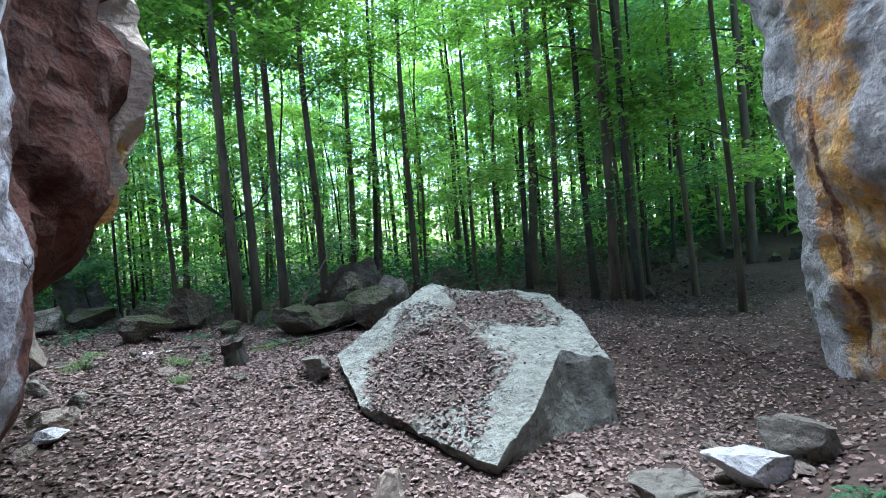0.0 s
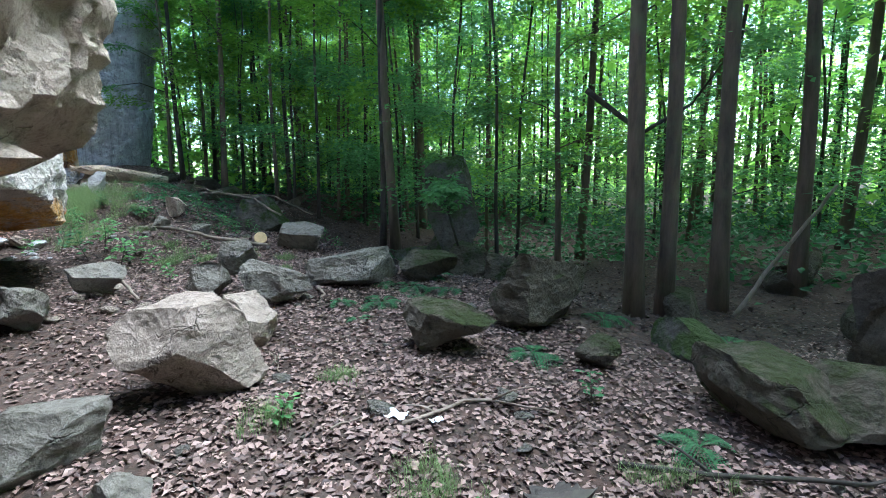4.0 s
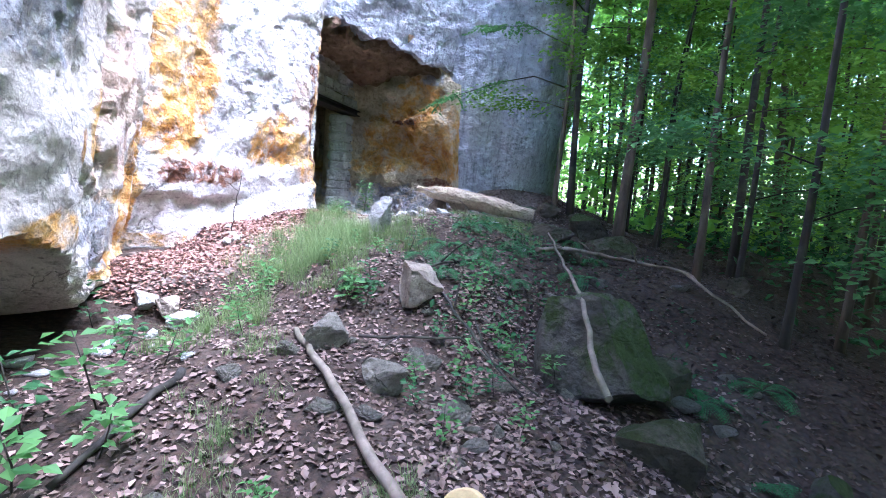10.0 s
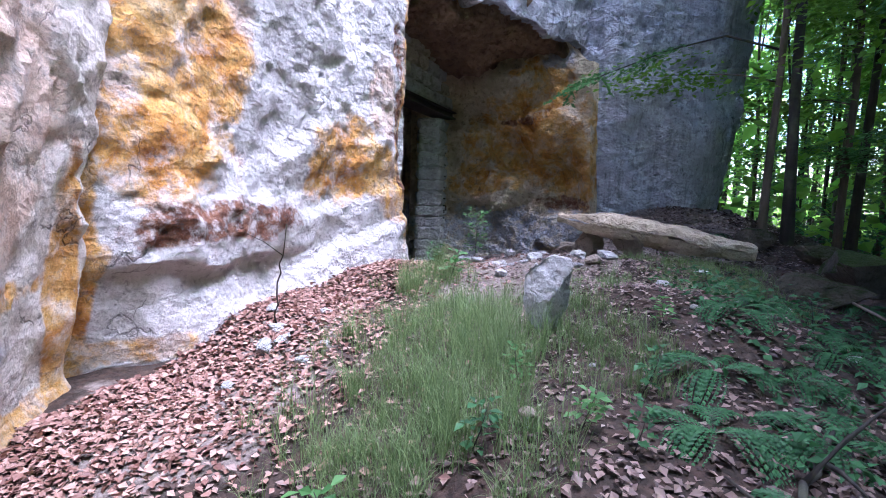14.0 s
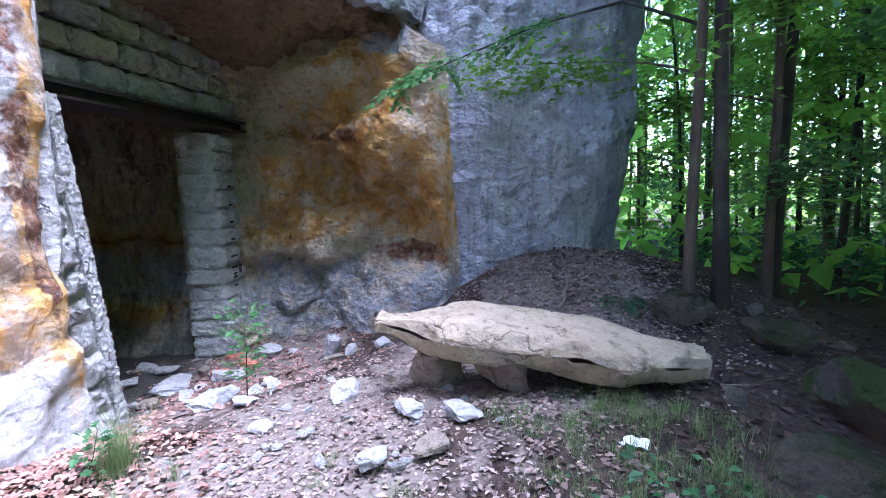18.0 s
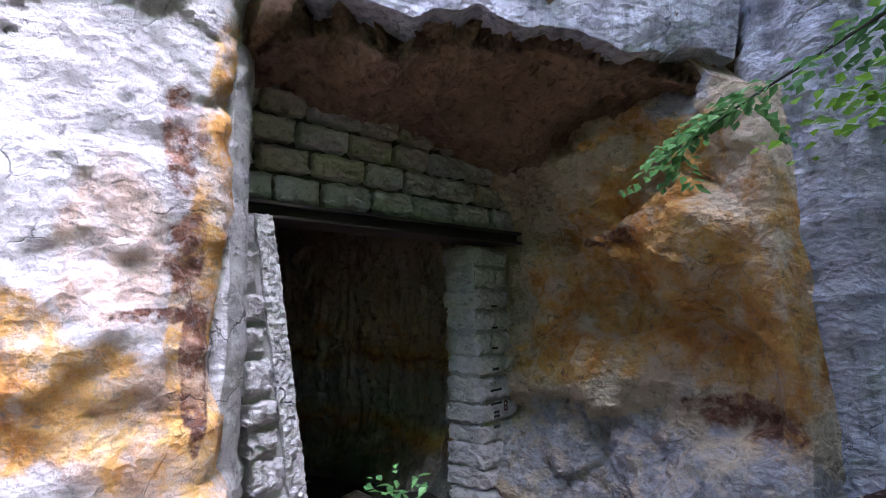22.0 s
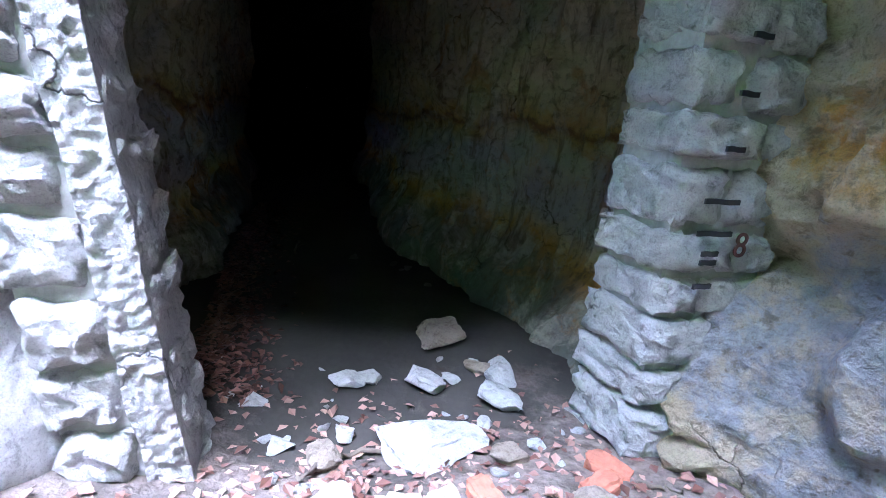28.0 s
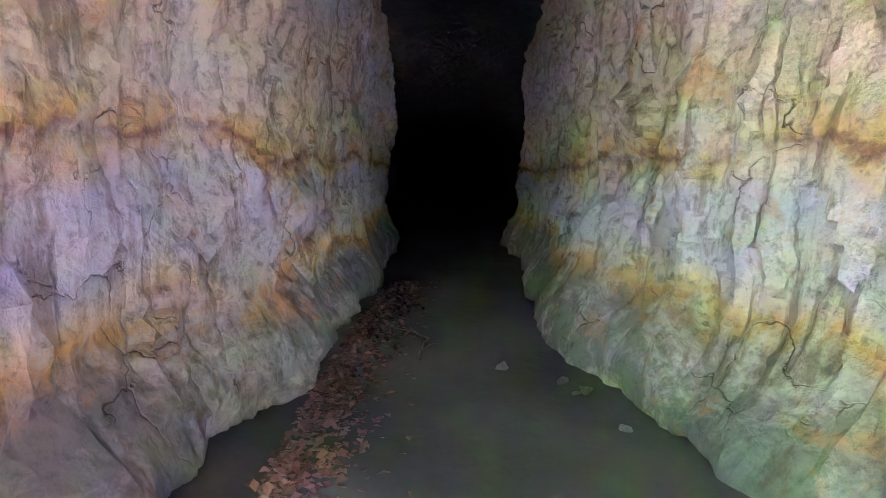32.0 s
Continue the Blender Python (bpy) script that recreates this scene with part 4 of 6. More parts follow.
boulder(-4.25, 4.95, (0.3, 0.3, 0.24), 10, 25, BOULDER, "small grey stone in the leaves", group=G)
boulder(-3.45, 4.45, (0.24, 0.22, 0.24), 50, 26, BOULDER, "small bluish stone in the leaves", group=G)
boulder(-3.4, 4.0, (0.42, 0.32, 0.2), 0, 27, BUFF_STONE, "flat brown stone in the leaves", group=G)
boulder(-3.2, 3.75, (0.3, 0.24, 0.14), 30, 28, PALE_STONE, "pale flat stone in the leaves", group=G)
boulder(-7.5, 6.65, (0.5, 0.52, 0.5), 15, 29, BOULDER, "grey boulder standing on end", 0.15, (10, 0), group=G)
boulder(-6.8, 7.08, (0.8, 0.5, 0.52), 62, 31, BOULDER, "grey wedge-shaped block with a rusty side", 0.12, (0, 10), cuts=6, group=G)
boulder(-5.85, 6.35, (0.6, 0.5, 0.5), 100, 32, BUFF_STONE, "buff block leaning on its neighbour", 0.12, cuts=6, group=G)
boulder(-6.85, 8.15, (1.25, 0.75, 0.46), 62, 33, BOULDER, "low wide grey boulder", 0.12, (0, -6), cuts=6, group=G)
boulder(-6.5, 9.15, (0.8, 0.7, 0.45), 50, 34, MOSSY, "dark mossy boulder among ferns", 0.12, group=G)
boulder(-4.5, 7.5, (0.85, 0.6, 0.48), 40, 35, MOSSY, "dark block with a mossy top", 0.1, cuts=6, group=G)
boulder(-4.55, 8.95, (1.6, 0.8, 0.75), 100, 36, MOSSY, "long grey-brown slab sloping into the leaves", 0.15, (0, 10), cuts=6, group=G)
boulder(-3.5, 8.25, (0.45, 0.4, 0.3), 80, 37, MOSSY, "small mossy stone among leaves", group=G)
boulder(-3.1, 9.3, (0.8, 0.6, 0.4), 10, 38, MOSSIER, "moss-covered stone under the trees", group=G)
boulder(-7.7, 5.0, (0.6, 0.5, 0.5), 10, 39, BOULDER, "dark angular block by the cliff foot", group=G)
boulder(-8.5, 5.75, (0.62, 0.5, 0.48), 60, 40, BOULDER, "dark angular block beneath the overhang", group=G)
boulder(-8.5, 7.4, (0.5, 0.5, 0.6), 20, 41, BOULDER, "grey lichen-spotted boulder beside the path", 0.15, group=G)
boulder(-12.95, 8.1, (0.42, 0.34, 0.45), 110, 43, BUFF_STONE, "upright pale split rock", 0.1, (0, 15), cuts=6, group=G)
boulder(-8.85, 5.85, (0.5, 0.45, 0.42), 30, 42, BUFF_STONE, "buff block in the leaves by the cliff", group=G)
boulder(-12.0, 7.5, (0.4, 0.32, 0.3), 10, 44, BOULDER, "flat grey stone beside the path", group=G)
boulder(-11.55, 8.05, (0.34, 0.28, 0.26), 50, 45, BOULDER, "small broken stone in the leaves", group=G)
boulder(-12.45, 9.75, (1.2, 1.1, 1.05), 50, 46, MOSSIER, "round mound of rock thick with moss", 0.15, group=G)
boulder(-15.45, 7.2, (0.46, 0.3, 0.6), 20, 47, PALE_STONE, "jagged whitish stone standing in the grass", 0.12, group=G)
boulder(-13.25, 5.2, (0.34, 0.28, 0.24), 20, 48, PALE_STONE, "pale stone at the cliff foot", group=G)
boulder(-13.2, 5.5, (0.3, 0.3, 0.22), 70, 49, BUFF_STONE, "pale buff stone at the cliff foot", group=G)
boulder(-13.0, 5.75, (0.3, 0.22, 0.18), 100, 50, PALE_STONE, "pale stone at the cliff foot", group=G)
boulder(0.3, 13.8, (1.1, 0.9, 1.0), 20, 51, MOSSY, "far mossy block between the trees", group=G)
boulder(-8.0, 11.5, (1.2, 1.0, 0.8), 40, 52, MOSSY, "dark boulder on the wooded slope", group=G)
boulder(-6.4, 10.8, (1.0, 0.8, 0.7), 10, 53, MOSSY, "dark boulder on the wooded slope", group=G)
boulder(-8.8, 12.1, (1.1, 0.9, 2.5), 20, 74, MOSSIER, "tall dark mossy block of rock behind the young maple", 0.1, (0, -6), cuts=5, group=G)
boulder(-9.6, 12.5, (0.9, 0.8, 0.6), 80, 54, MOSSIER, "moss-covered boulder on the wooded slope", group=G)
boulder(-17.2, 10.9, (0.9, 0.7, 0.5), 80, 55, MOSSY, "mossy stone under the trees", group=G)
boulder(-20.2, 10.2, (0.6, 0.5, 0.35), 80, 56, MOSSY, "mossy stone by the grey cliff", group=G)
boulder(-19.6, 10.8, (0.7, 0.4, 0.3), 30, 57, MOSSY, "mossy stone by the grey cliff", group=G)


def log_block():
    """The squared, lichen-grey trunk-like block beside the path."""
    bm = rock_mesh(91, 7, 0.03, 4)
    for v in bm.verts:
        for i in (0, 1, 2):
            v.co[i] = math.copysign(min(0.5, abs(v.co[i]) ** 0.8 * 0.62), v.co[i])
    for v in bm.verts:
        v.co = Vector((v.co.x * 1.5, v.co.y * 0.66, v.co.z * 0.8))
    ob = part("long_block", bm, BOULDER)
    sharpen(ob)
    ob.matrix_world = pose(-9.55, 8.95, ground(-9.5, 8.95) + 0.2, 0, 6, 12)
    return tagged(ob, "long squared grey-brown stone block lying beside the path", "boulder")


log_block()


def stone_table():
    """The long flat slab that rests on two smaller stones beside the doorway."""
    bm = bmesh.new()
    nx, ny = 60, 22
    rows = []
    for side in (1, -1):
        grid = []
        for i in range(nx + 1):
            u = i / nx
            half = 0.46 * (0.18 + 0.82 * min(1, ss(0, 0.3, u) + 0.05)) * (1 - 0.75 * ss(0.7, 1.0, u)) + 0.05 * noise.noise(Vector((u * 6, 0, 1)))
            line = []
            for j in range(ny + 1):
                v = j / ny * 2 - 1
                x = u * 2.45
                y = half * v + 0.12 * math.sin(u * 2.5)
                th = (0.03 + 0.12 * ss(0, 0.3, u) * (1 - 0.5 * ss(0.6, 1, u))) * (1 - abs(v) ** 9) ** 0.5
                z = side * th + (0 if side > 0 else -0.05 * fbm((u * 4, v * 2, 3), 3)) - 0.12 * u + 0.03 * fbm((u * 5, v * 3, side), 4) + 0.05 * plates(Vector((u * 4, v * 1.3, side * 3)))
                line.append(bm.verts.new((x, y, z)))
            grid.append(line)
        rows.append(grid)
        for i in range(nx):
            for j in range(ny):
                q = (grid[i][j], grid[i + 1][j], grid[i + 1][j + 1], grid[i][j + 1])
                bm.faces.new(q if side > 0 else q[::-1])
    bmesh.ops.remove_doubles(bm, verts=bm.verts, dist=0.003)
    ob = part("stone_slab", smooth(bm), TABLE_STONE)
    sharpen(ob, 40)
    ob.matrix_world = pose(-18.85, 7.3, 2.2, 0, 6, 86)
    return tagged(ob, "long flat buff sandstone slab resting on smaller stones like a bench", "stone slab")


stone_table()
boulder(-18.66, 8.2, (0.44, 0.4, 0.5), 10, 61, BUFF_STONE, "rounded pale stone propping up the long slab", 0.08)
boulder(-19.02, 7.72, (0.4, 0.36, 0.5), 40, 62, BUFF_STONE, "brown stone propping up the long slab", 0.08)

S = "loose stones before the doorway"
for k, (x, y, a, b, c, mat) in enumerate([
        (-18.92, 7.0, 0.34, 0.24, 0.12, 0), (-18.3, 7.55, 0.22, 0.18, 0.12, 0), (-18.18, 7.9, 0.27, 0.2, 0.14, 0), (-17.73, 7.4, 0.22, 0.2, 0.13, 0), (-17.79, 7.72, 0.24, 0.16, 0.12, 1),
        (-20.9, 6.5, 0.3, 0.22, 0.3, 0), (-20.45, 6.6, 0.32, 0.26, 0.16, 1), (-20.62, 7.12, 0.2, 0.17, 0.13, 0), (-20.4, 7.6, 0.6, 0.24, 0.2, 1), (-20.78, 6.72, 0.16, 0.12, 0.15, 0),
        (-20.65, 4.75, 0.52, 0.4, 0.12, 0), (-21.07, 3.5, 0.52, 0.38, 0.15, 1), (-21.15, 4.4, 0.34, 0.26, 0.12, 0), (-20.1, 4.75, 0.22, 0.17, 0.12, 1), (-20.95, 4.95, 0.2, 0.15, 0.1, 1),
        (-19.95, 5.5, 0.2, 0.17, 0.1, 0), (-20.5, 5.35, 0.18, 0.15, 0.09, 0), (-20.2, 6.0, 0.25, 0.2, 0.12, 0), (-21.1, 5.4, 0.2, 0.15, 0.1, 1), (-19.5, 5.75, 0.45, 0.3, 0.18, 0),
        (-19.7, 6.2, 0.18, 0.14, 0.1, 0), (-19.0, 6.2, 0.24, 0.18, 0.1, 0), (-18.5, 6.5, 0.2, 0.16, 0.1, 0), (-17.3, 6.7, 0.18, 0.14, 0.1, 0), (-21.2, 4.0, 0.25, 0.16, 0.08, 1)]):
    boulder(x, y, (a, b, c), 37 * k, 100 + k % 9, PALE_STONE if mat == 0 else BUFF_STONE, "small pale broken stone on the sandy floor" if mat == 0 else "small buff broken stone on the sandy floor", 0.15, name="stone", group=S, cuts=14, rough=0.1)

rs = random.Random(77)
for k in range(22):
    x, y, a = rs.uniform(-21.3, -19.6), rs.uniform(3.9, 6.0), rs.uniform(0.1, 0.32)
    boulder(x, y, (a, a * rs.uniform(0.6, 0.9), a * rs.uniform(0.25, 0.5)), rs.uniform(0, 180), 300 + k, PALE_STONE, "flat pale broken stone lying before the doorway", 0.2, name="stone", group=S, sub=3)

# ---- doorway masonry ----
def block_mesh(name, w, d, h, seed, material, rough=0.014):
    """A rough-dressed building stone, worn at its edges."""
    rnd = random.Random(seed)
    bm = bmesh.new()
    bmesh.ops.create_cube(bm, size=1.0)
    bmesh.ops.subdivide_edges(bm, edges=bm.edges[:], cuts=6, use_grid_fill=True)
    for v in bm.verts:
        p = v.co
        e = sum(1 for i in range(3) if abs(p[i]) > 0.49)
        q = Vector((p.x * w, p.y * d, p.z * h))
        q -= Vector([math.copysign(0.012, p[i]) if abs(p[i]) > 0.49 and e > 1 else 0 for i in range(3)])
        bulge = (1 - (2 * p.x) ** 4) * (1 - (2 * p.z) ** 4)
        q.y += math.copysign(rough * 0.8 * bulge, p.y) if abs(p.y) > 0.49 else 0
        q += Vector([rough * fbm(q * 12 + Vector((seed * 3.1, i * 7.7, 0)), 3) for i in range(3)])
        q += Vector([rough * 0.45 * noise.noise(q * 34 + Vector((seed * 1.3, i * 5.1, 2))) for i in range(3)])
        v.co = q
    for f in bm.faces:
        f.smooth = rnd.random() < 0.35
    me = bpy.data.meshes.new(name)
    bm.to_mesh(me)
    bm.free()
    me.materials.append(material)
    return me


def box(name, lo, hi, material, parent=None, bevel=0.01):
    bm = bmesh.new()
    bmesh.ops.create_cube(bm, size=1.0)
    for v in bm.verts:
        v.co = Vector([lo[i] + (hi[i] - lo[i]) * (v.co[i] + 0.5) for i in range(3)])
    if bevel:
        bmesh.ops.bevel(bm, geom=bm.edges[:], offset=bevel, segments=1, affect="EDGES")
    return part(name, bm, material, parent)


def pillar(name, x0, x1, y0, y1, z0, z1, courses, label, seed, taper=0.0, lean=0.0, strip=0.0):
    """A masonry pillar: a mortar core with each course of blocks proud of it. lean: how far its foot stands towards -x; strip: a rough rendered band down its corner."""
    root = tagged(new(name), label, "pillar", kind="structure")
    rnd = random.Random(seed)
    core = box("core", (x0 + 0.024, y0 + 0.03, z0), (x1 - 0.024, y1 - 0.026, z1), MORTAR, root, 0)
    for v in core.data.vertices:
        v.co.x -= lean * (1 - (v.co.z - z0) / (z1 - z0))
    if strip:
        bm = bmesh.new()
        rows, cols = int((z1 - z0) / 0.02), 9
        grid = []
        for r in range(rows + 1):
            zz = z0 + (z1 - z0) * r / rows
            ox = x0 - lean * (1 - r / rows) + 0.012 * noise.noise(Vector((zz * 3, 1, seed)))
            w = strip + 0.012 * noise.noise(Vector((zz * 4, 5, seed)))
            line = [(ox + 0.01, y0 + 0.05, zz)]
            line += [(ox + w * k / cols, y1 + 0.012 + 0.02 * noise.noise(Vector((ox + w * k / cols, 0, zz)) * 26) + 0.016 * noise.noise(Vector((k * 0.5, 3, zz * 9))), zz) for k in range(cols + 1)]
            line.append((ox + w, y1 - 0.05, zz))
            grid.append([bm.verts.new(p) for p in line])
        for a, c in zip(grid, grid[1:]):
            for k in range(len(a) - 1):
                bm.faces.new((a[k + 1], a[k], c[k], c[k + 1]))
        part("render", bm, CEMENT, root, "rough white lime render down the corner")
    hs = [rnd.uniform(0.8, 1.25) for _ in range(courses)]
    z = z0
    for c in range(courses):
        h = hs[c] / sum(hs) * (z1 - z0)
        low = 1 - (z + h / 2 - z0) / (z1 - z0)
        off, grow = -lean * low, taper * low ** 2
        xs = x0 + strip
        split = xs + (x1 - xs) * (rnd.uniform(0.32, 0.45) if c % 2 else rnd.uniform(0.55, 0.7))
        cuts = [xs - grow * (strip == 0), split, x1 + grow] if x1 - xs > 0.3 else [xs, x1 + grow]
        for k in range(len(cuts) - 1):
            w = cuts[k + 1] - cuts[k] - 0.022
            me = block_mesh("block", w, y1 - y0 + rnd.uniform(-0.015, 0.03) + grow, h - 0.024, seed * 50 + c * 3 + k, BLOCK, 0.03)
            ob = new("block", me)
            ob.parent = root
            ob.matrix_world = pose((cuts[k] + cuts[k + 1]) / 2 + off + rnd.uniform(-0.01, 0.01), (y0 + y1) / 2 + rnd.uniform(-0.012, 0.012), z + h / 2, 0, rnd.uniform(-1, 1), rnd.uniform(-2, 2))
        if strip:
            me = block_mesh("block", strip - 0.004, y1 - y0 - 0.06, h + 0.02, seed * 90 + c, BLOCK, 0.04)
            ob = new("block", me)
            ob.parent = root
            ob.matrix_world = pose(x0 + off + strip / 2, (y0 + y1) / 2 - 0.02, z + h / 2)
        z += h
    return root


pillar("pillar_left", -19.14, -18.72, 4.34, 4.88, 0.85, 3.95, 12, "stacked pale grey cut stones with a rough lime strip down the corner", 3, 0.02, 0.5, 0.15)
pillar("pillar_right", -22.02, -21.4, 4.6, 5.05, 0.85, 3.9, 13, "rough grey stone pillar with painted black gauge marks", 8, 0.07, 0.16)


def masonry():
    root = tagged(new("wall_lintel"), "weathered buff stone blocks in courses above a steel beam", "stone wall", kind="structure")
    box("core", (-22.2, 4.42, 4.1), (-18.8, 4.7, 5.6), DARK_MORTAR, root)
    rnd = random.Random(5)
    z = 4.105
    for c in range(6):
        h = (0.27, 0.25, 0.25, 0.24, 0.25, 0.24)[c]
        x = -22.2 - (0.24 if c % 2 else 0.02) - rnd.uniform(0, 0.08)
        while x < -18.8:
            w = rnd.uniform(0.42, 0.55)
            a, b = max(x, -22.2), min(x + w, -18.8)
            if b - a > 0.08:
                ob = new("block", block_mesh("block", b - a - 0.04, 0.3, h - 0.04, c * 40 + int(x * 10), BLOCK if c == 0 or rnd.random() < 0.25 else BLOCK_DIM, 0.024))
                ob.parent = root
                ob.matrix_world = pose((a + b) / 2, 4.66 + rnd.uniform(-0.015, 0.015), z + h / 2)
            x += w
        z += h
    root.matrix_world = DOOR_TURN
    return root


DOOR_TURN = pose(-20.4, 4.85, 0, 0, 0, -8.8) @ pose(20.4, -4.8, 0)
masonry()
beam = tagged(new("steel_beam"), "dark rusty steel beam carrying the masonry over the doorway", "beam", kind="structure")
for nm, lo, hi in (("flange", (-22.15, 4.5, 4.07), (-18.85, 4.9, 4.098)), ("flange", (-22.15, 4.5, 3.96), (-18.85, 4.9, 3.985)), ("web", (-22.15, 4.8, 3.985), (-18.85, 4.82, 4.07))):
    box(nm, lo, hi, STEEL, beam, 0.003)
beam.matrix_world = DOOR_TURN


# ---- trees ----
def tube(bm, pts, radii, sides=8):
    """A tapered tube through the points."""
    rings = []
    for k, p in enumerate(pts):
        p = Vector(p)
        d = (Vector(pts[min(k + 1, len(pts) - 1)]) - Vector(pts[max(k - 1, 0)])).normalized()
        a = d.orthogonal().normalized() if abs(d.z) < 0.9 else Vector((1, 0, 0))
        a = (a - d * a.dot(d)).normalized()
        b = d.cross(a)
        rings.append([bm.verts.new(p + (a * math.cos(2 * math.pi * s / sides) + b * math.sin(2 * math.pi * s / sides)) * radii[k]) for s in range(sides)])
    for r0, r1 in zip(rings, rings[1:]):
        for s in range(sides):
            f = bm.faces.new((r0[s], r0[(s + 1) % sides], r1[(s + 1) % sides], r1[s]))
            f.smooth = True
    for r in (rings[0][::-1], rings[-1]):
        if radii[0] > 0.002:
            bm.faces.new(r)


def leaf_verts(c, d, up, size, verts, faces):
    """One leaf: two bent halves along its rib."""
    side = d.cross(up).normalized() * size * 0.34
    mid, tip = c + d * size * 0.5, c + d * size - up * size * 0.12
    k = len(verts)
    verts += [c, mid + side + up * size * 0.08, tip, mid - side + up * size * 0.08]
    faces += [(k, k + 1, k + 2), (k, k + 2, k + 3)]


def spray(verts, faces, rnd, start, way, length, leaf, count):
    """A flat beech spray: leaves in two rows along a drooping twig."""
    way = way.normalized()
    side = way.cross(Vector((0, 0, 1)))
    side = side.normalized() if side.length > 0.1 else Vector((1, 0, 0))
    for k in range(count):
        u = (k + 1) / count
        p = start + way * length * u + Vector((0, 0, -0.16 * length * u * u))
        s = side if k % 2 else -side
        c = p + s * rnd.uniform(0.0, 0.32) * length * (1.1 - u) + Vector((0, 0, rnd.uniform(-0.05, 0.05) * length))
        d = (way * rnd.uniform(0.2, 1) + s * rnd.uniform(0.3, 1) + Vector((0, 0, rnd.uniform(-0.4, 0.15)))).normalized()
        up = Vector((rnd.gauss(0, 0.35), rnd.gauss(0, 0.35), 1)).normalized()
        leaf_verts(c, d, up, leaf * rnd.uniform(0.7, 1.25), verts, faces)


def tree(name, height, radius, seed, lowest, crown_r, leaf=0.15, sprays=260, bark=None, leaves=None, label="", lean=0.03, fork=False):
    """A slender wood tree: a trunk with limbs and a crown of flat sprays."""
    rnd = random.Random(seed)
    root = tagged(new(name), label, "tree")
    bm = bmesh.new()
    a0 = rnd.uniform(0, 6.3)
    bend = [(height * lean * (k / 14) * math.cos(a0) + 0.14 * math.sin(k * 0.9 + a0) * k / 14, height * lean * (k / 14) * math.sin(a0) + 0.14 * math.cos(k * 0.7 + a0) * k / 14, height * k / 14 - 0.25) for k in range(15)]
    rad = [radius * (1.35 if k == 0 else 1.08 if k == 1 else 1) * (1 - 0.8 * k / 14) for k in range(15)]
    tube(bm, bend, rad, 10)
    part("trunk", bm, bark or BARK, root)
    verts, faces = [], []
    limbs = 9
    ends = []
    for k in range(limbs):
        h = lowest + (height * 0.93 - lowest) * (k + rnd.random()) / limbs
        i = min(13, int(h / height * 14))
        s = Vector(bend[i]).lerp(Vector(bend[i + 1]), h / height * 14 - i)
        ang = k * 2.4 + rnd.uniform(-0.5, 0.5)
        ln = crown_r * rnd.uniform(0.6, 1.1) * (1 - 0.45 * (h - lowest) / max(1, height - lowest))
        w = Vector((math.cos(ang), math.sin(ang), rnd.uniform(0.15, 0.6)))
        p1, p2 = s + w * ln * 0.5, s + w * ln + Vector((0, 0, -0.08 * ln))
        r = max(0.012, radius * 0.3 * (1 - h / height * 0.6))
        bm = bmesh.new()
        tube(bm, [s, s.lerp(p1, 0.5) + Vector((0, 0, 0.04)), p1, p2], [r, r * 0.75, r * 0.5, r * 0.15], 5)
        part("limb", bm, bark or BARK, root)
        ends.append((s, p1, p2))
    for k in range(sprays):
        s, p1, p2 = ends[k % limbs]
        u = rnd.uniform(0.25, 1.0)
        p = s.lerp(p2, u) + Vector((rnd.gauss(0, 0.3), rnd.gauss(0, 0.3), rnd.gauss(0, 0.25))) * crown_r * 0.35
        w = (p2 - s).normalized() + Vector((rnd.gauss(0, 0.8), rnd.gauss(0, 0.8), rnd.gauss(-0.05, 0.2)))
        spray(verts, faces, rnd, p, w, rnd.uniform(0.5, 1.1), leaf, 12)
    me = pydata("crown", verts, faces, leaves or LEAF)
    ob = new("crown", me)
    ob.parent = root
    return root


TL = "tall slender beech with a bare grey-brown trunk and light green crown"
KINDS = [
    tree("tree", 17, 0.11, 11, 5.0, 2.6, label=TL, sprays=320),
    tree("tree", 15, 0.08, 12, 3.6, 2.2, label=TL, sprays=320, bark=DARK_BARK),
    tree("tree", 13, 0.06, 13, 1.9, 1.9, 0.11, label="thin young beech with leafy side twigs", sprays=300),
    tree("tree", 11, 0.045, 14, 0.9, 1.7, 0.11, label="thin young beech with leafy side twigs", sprays=300, bark=DARK_BARK, leaves=LEAF_COOL),
    tree("tree", 18, 0.125, 15, 6.5, 2.8, label=TL, sprays=320),
]
used = set()


def plant(kind, x, y, turn, scale=1.0, tilt=(0, 0)):
    m = pose(x, y, ground(x, y) - 0.05, tilt[0], tilt[1], turn) @ Matrix.Scale(scale, 4)
    src = KINDS[kind]
    if kind in used:
        ob = copy_thing(src, pose(0, 0, 0))
    else:
        ob = src
        used.add(kind)
    ob.matrix_world = m
    ob["group"] = "trees of the wood"
    return ob


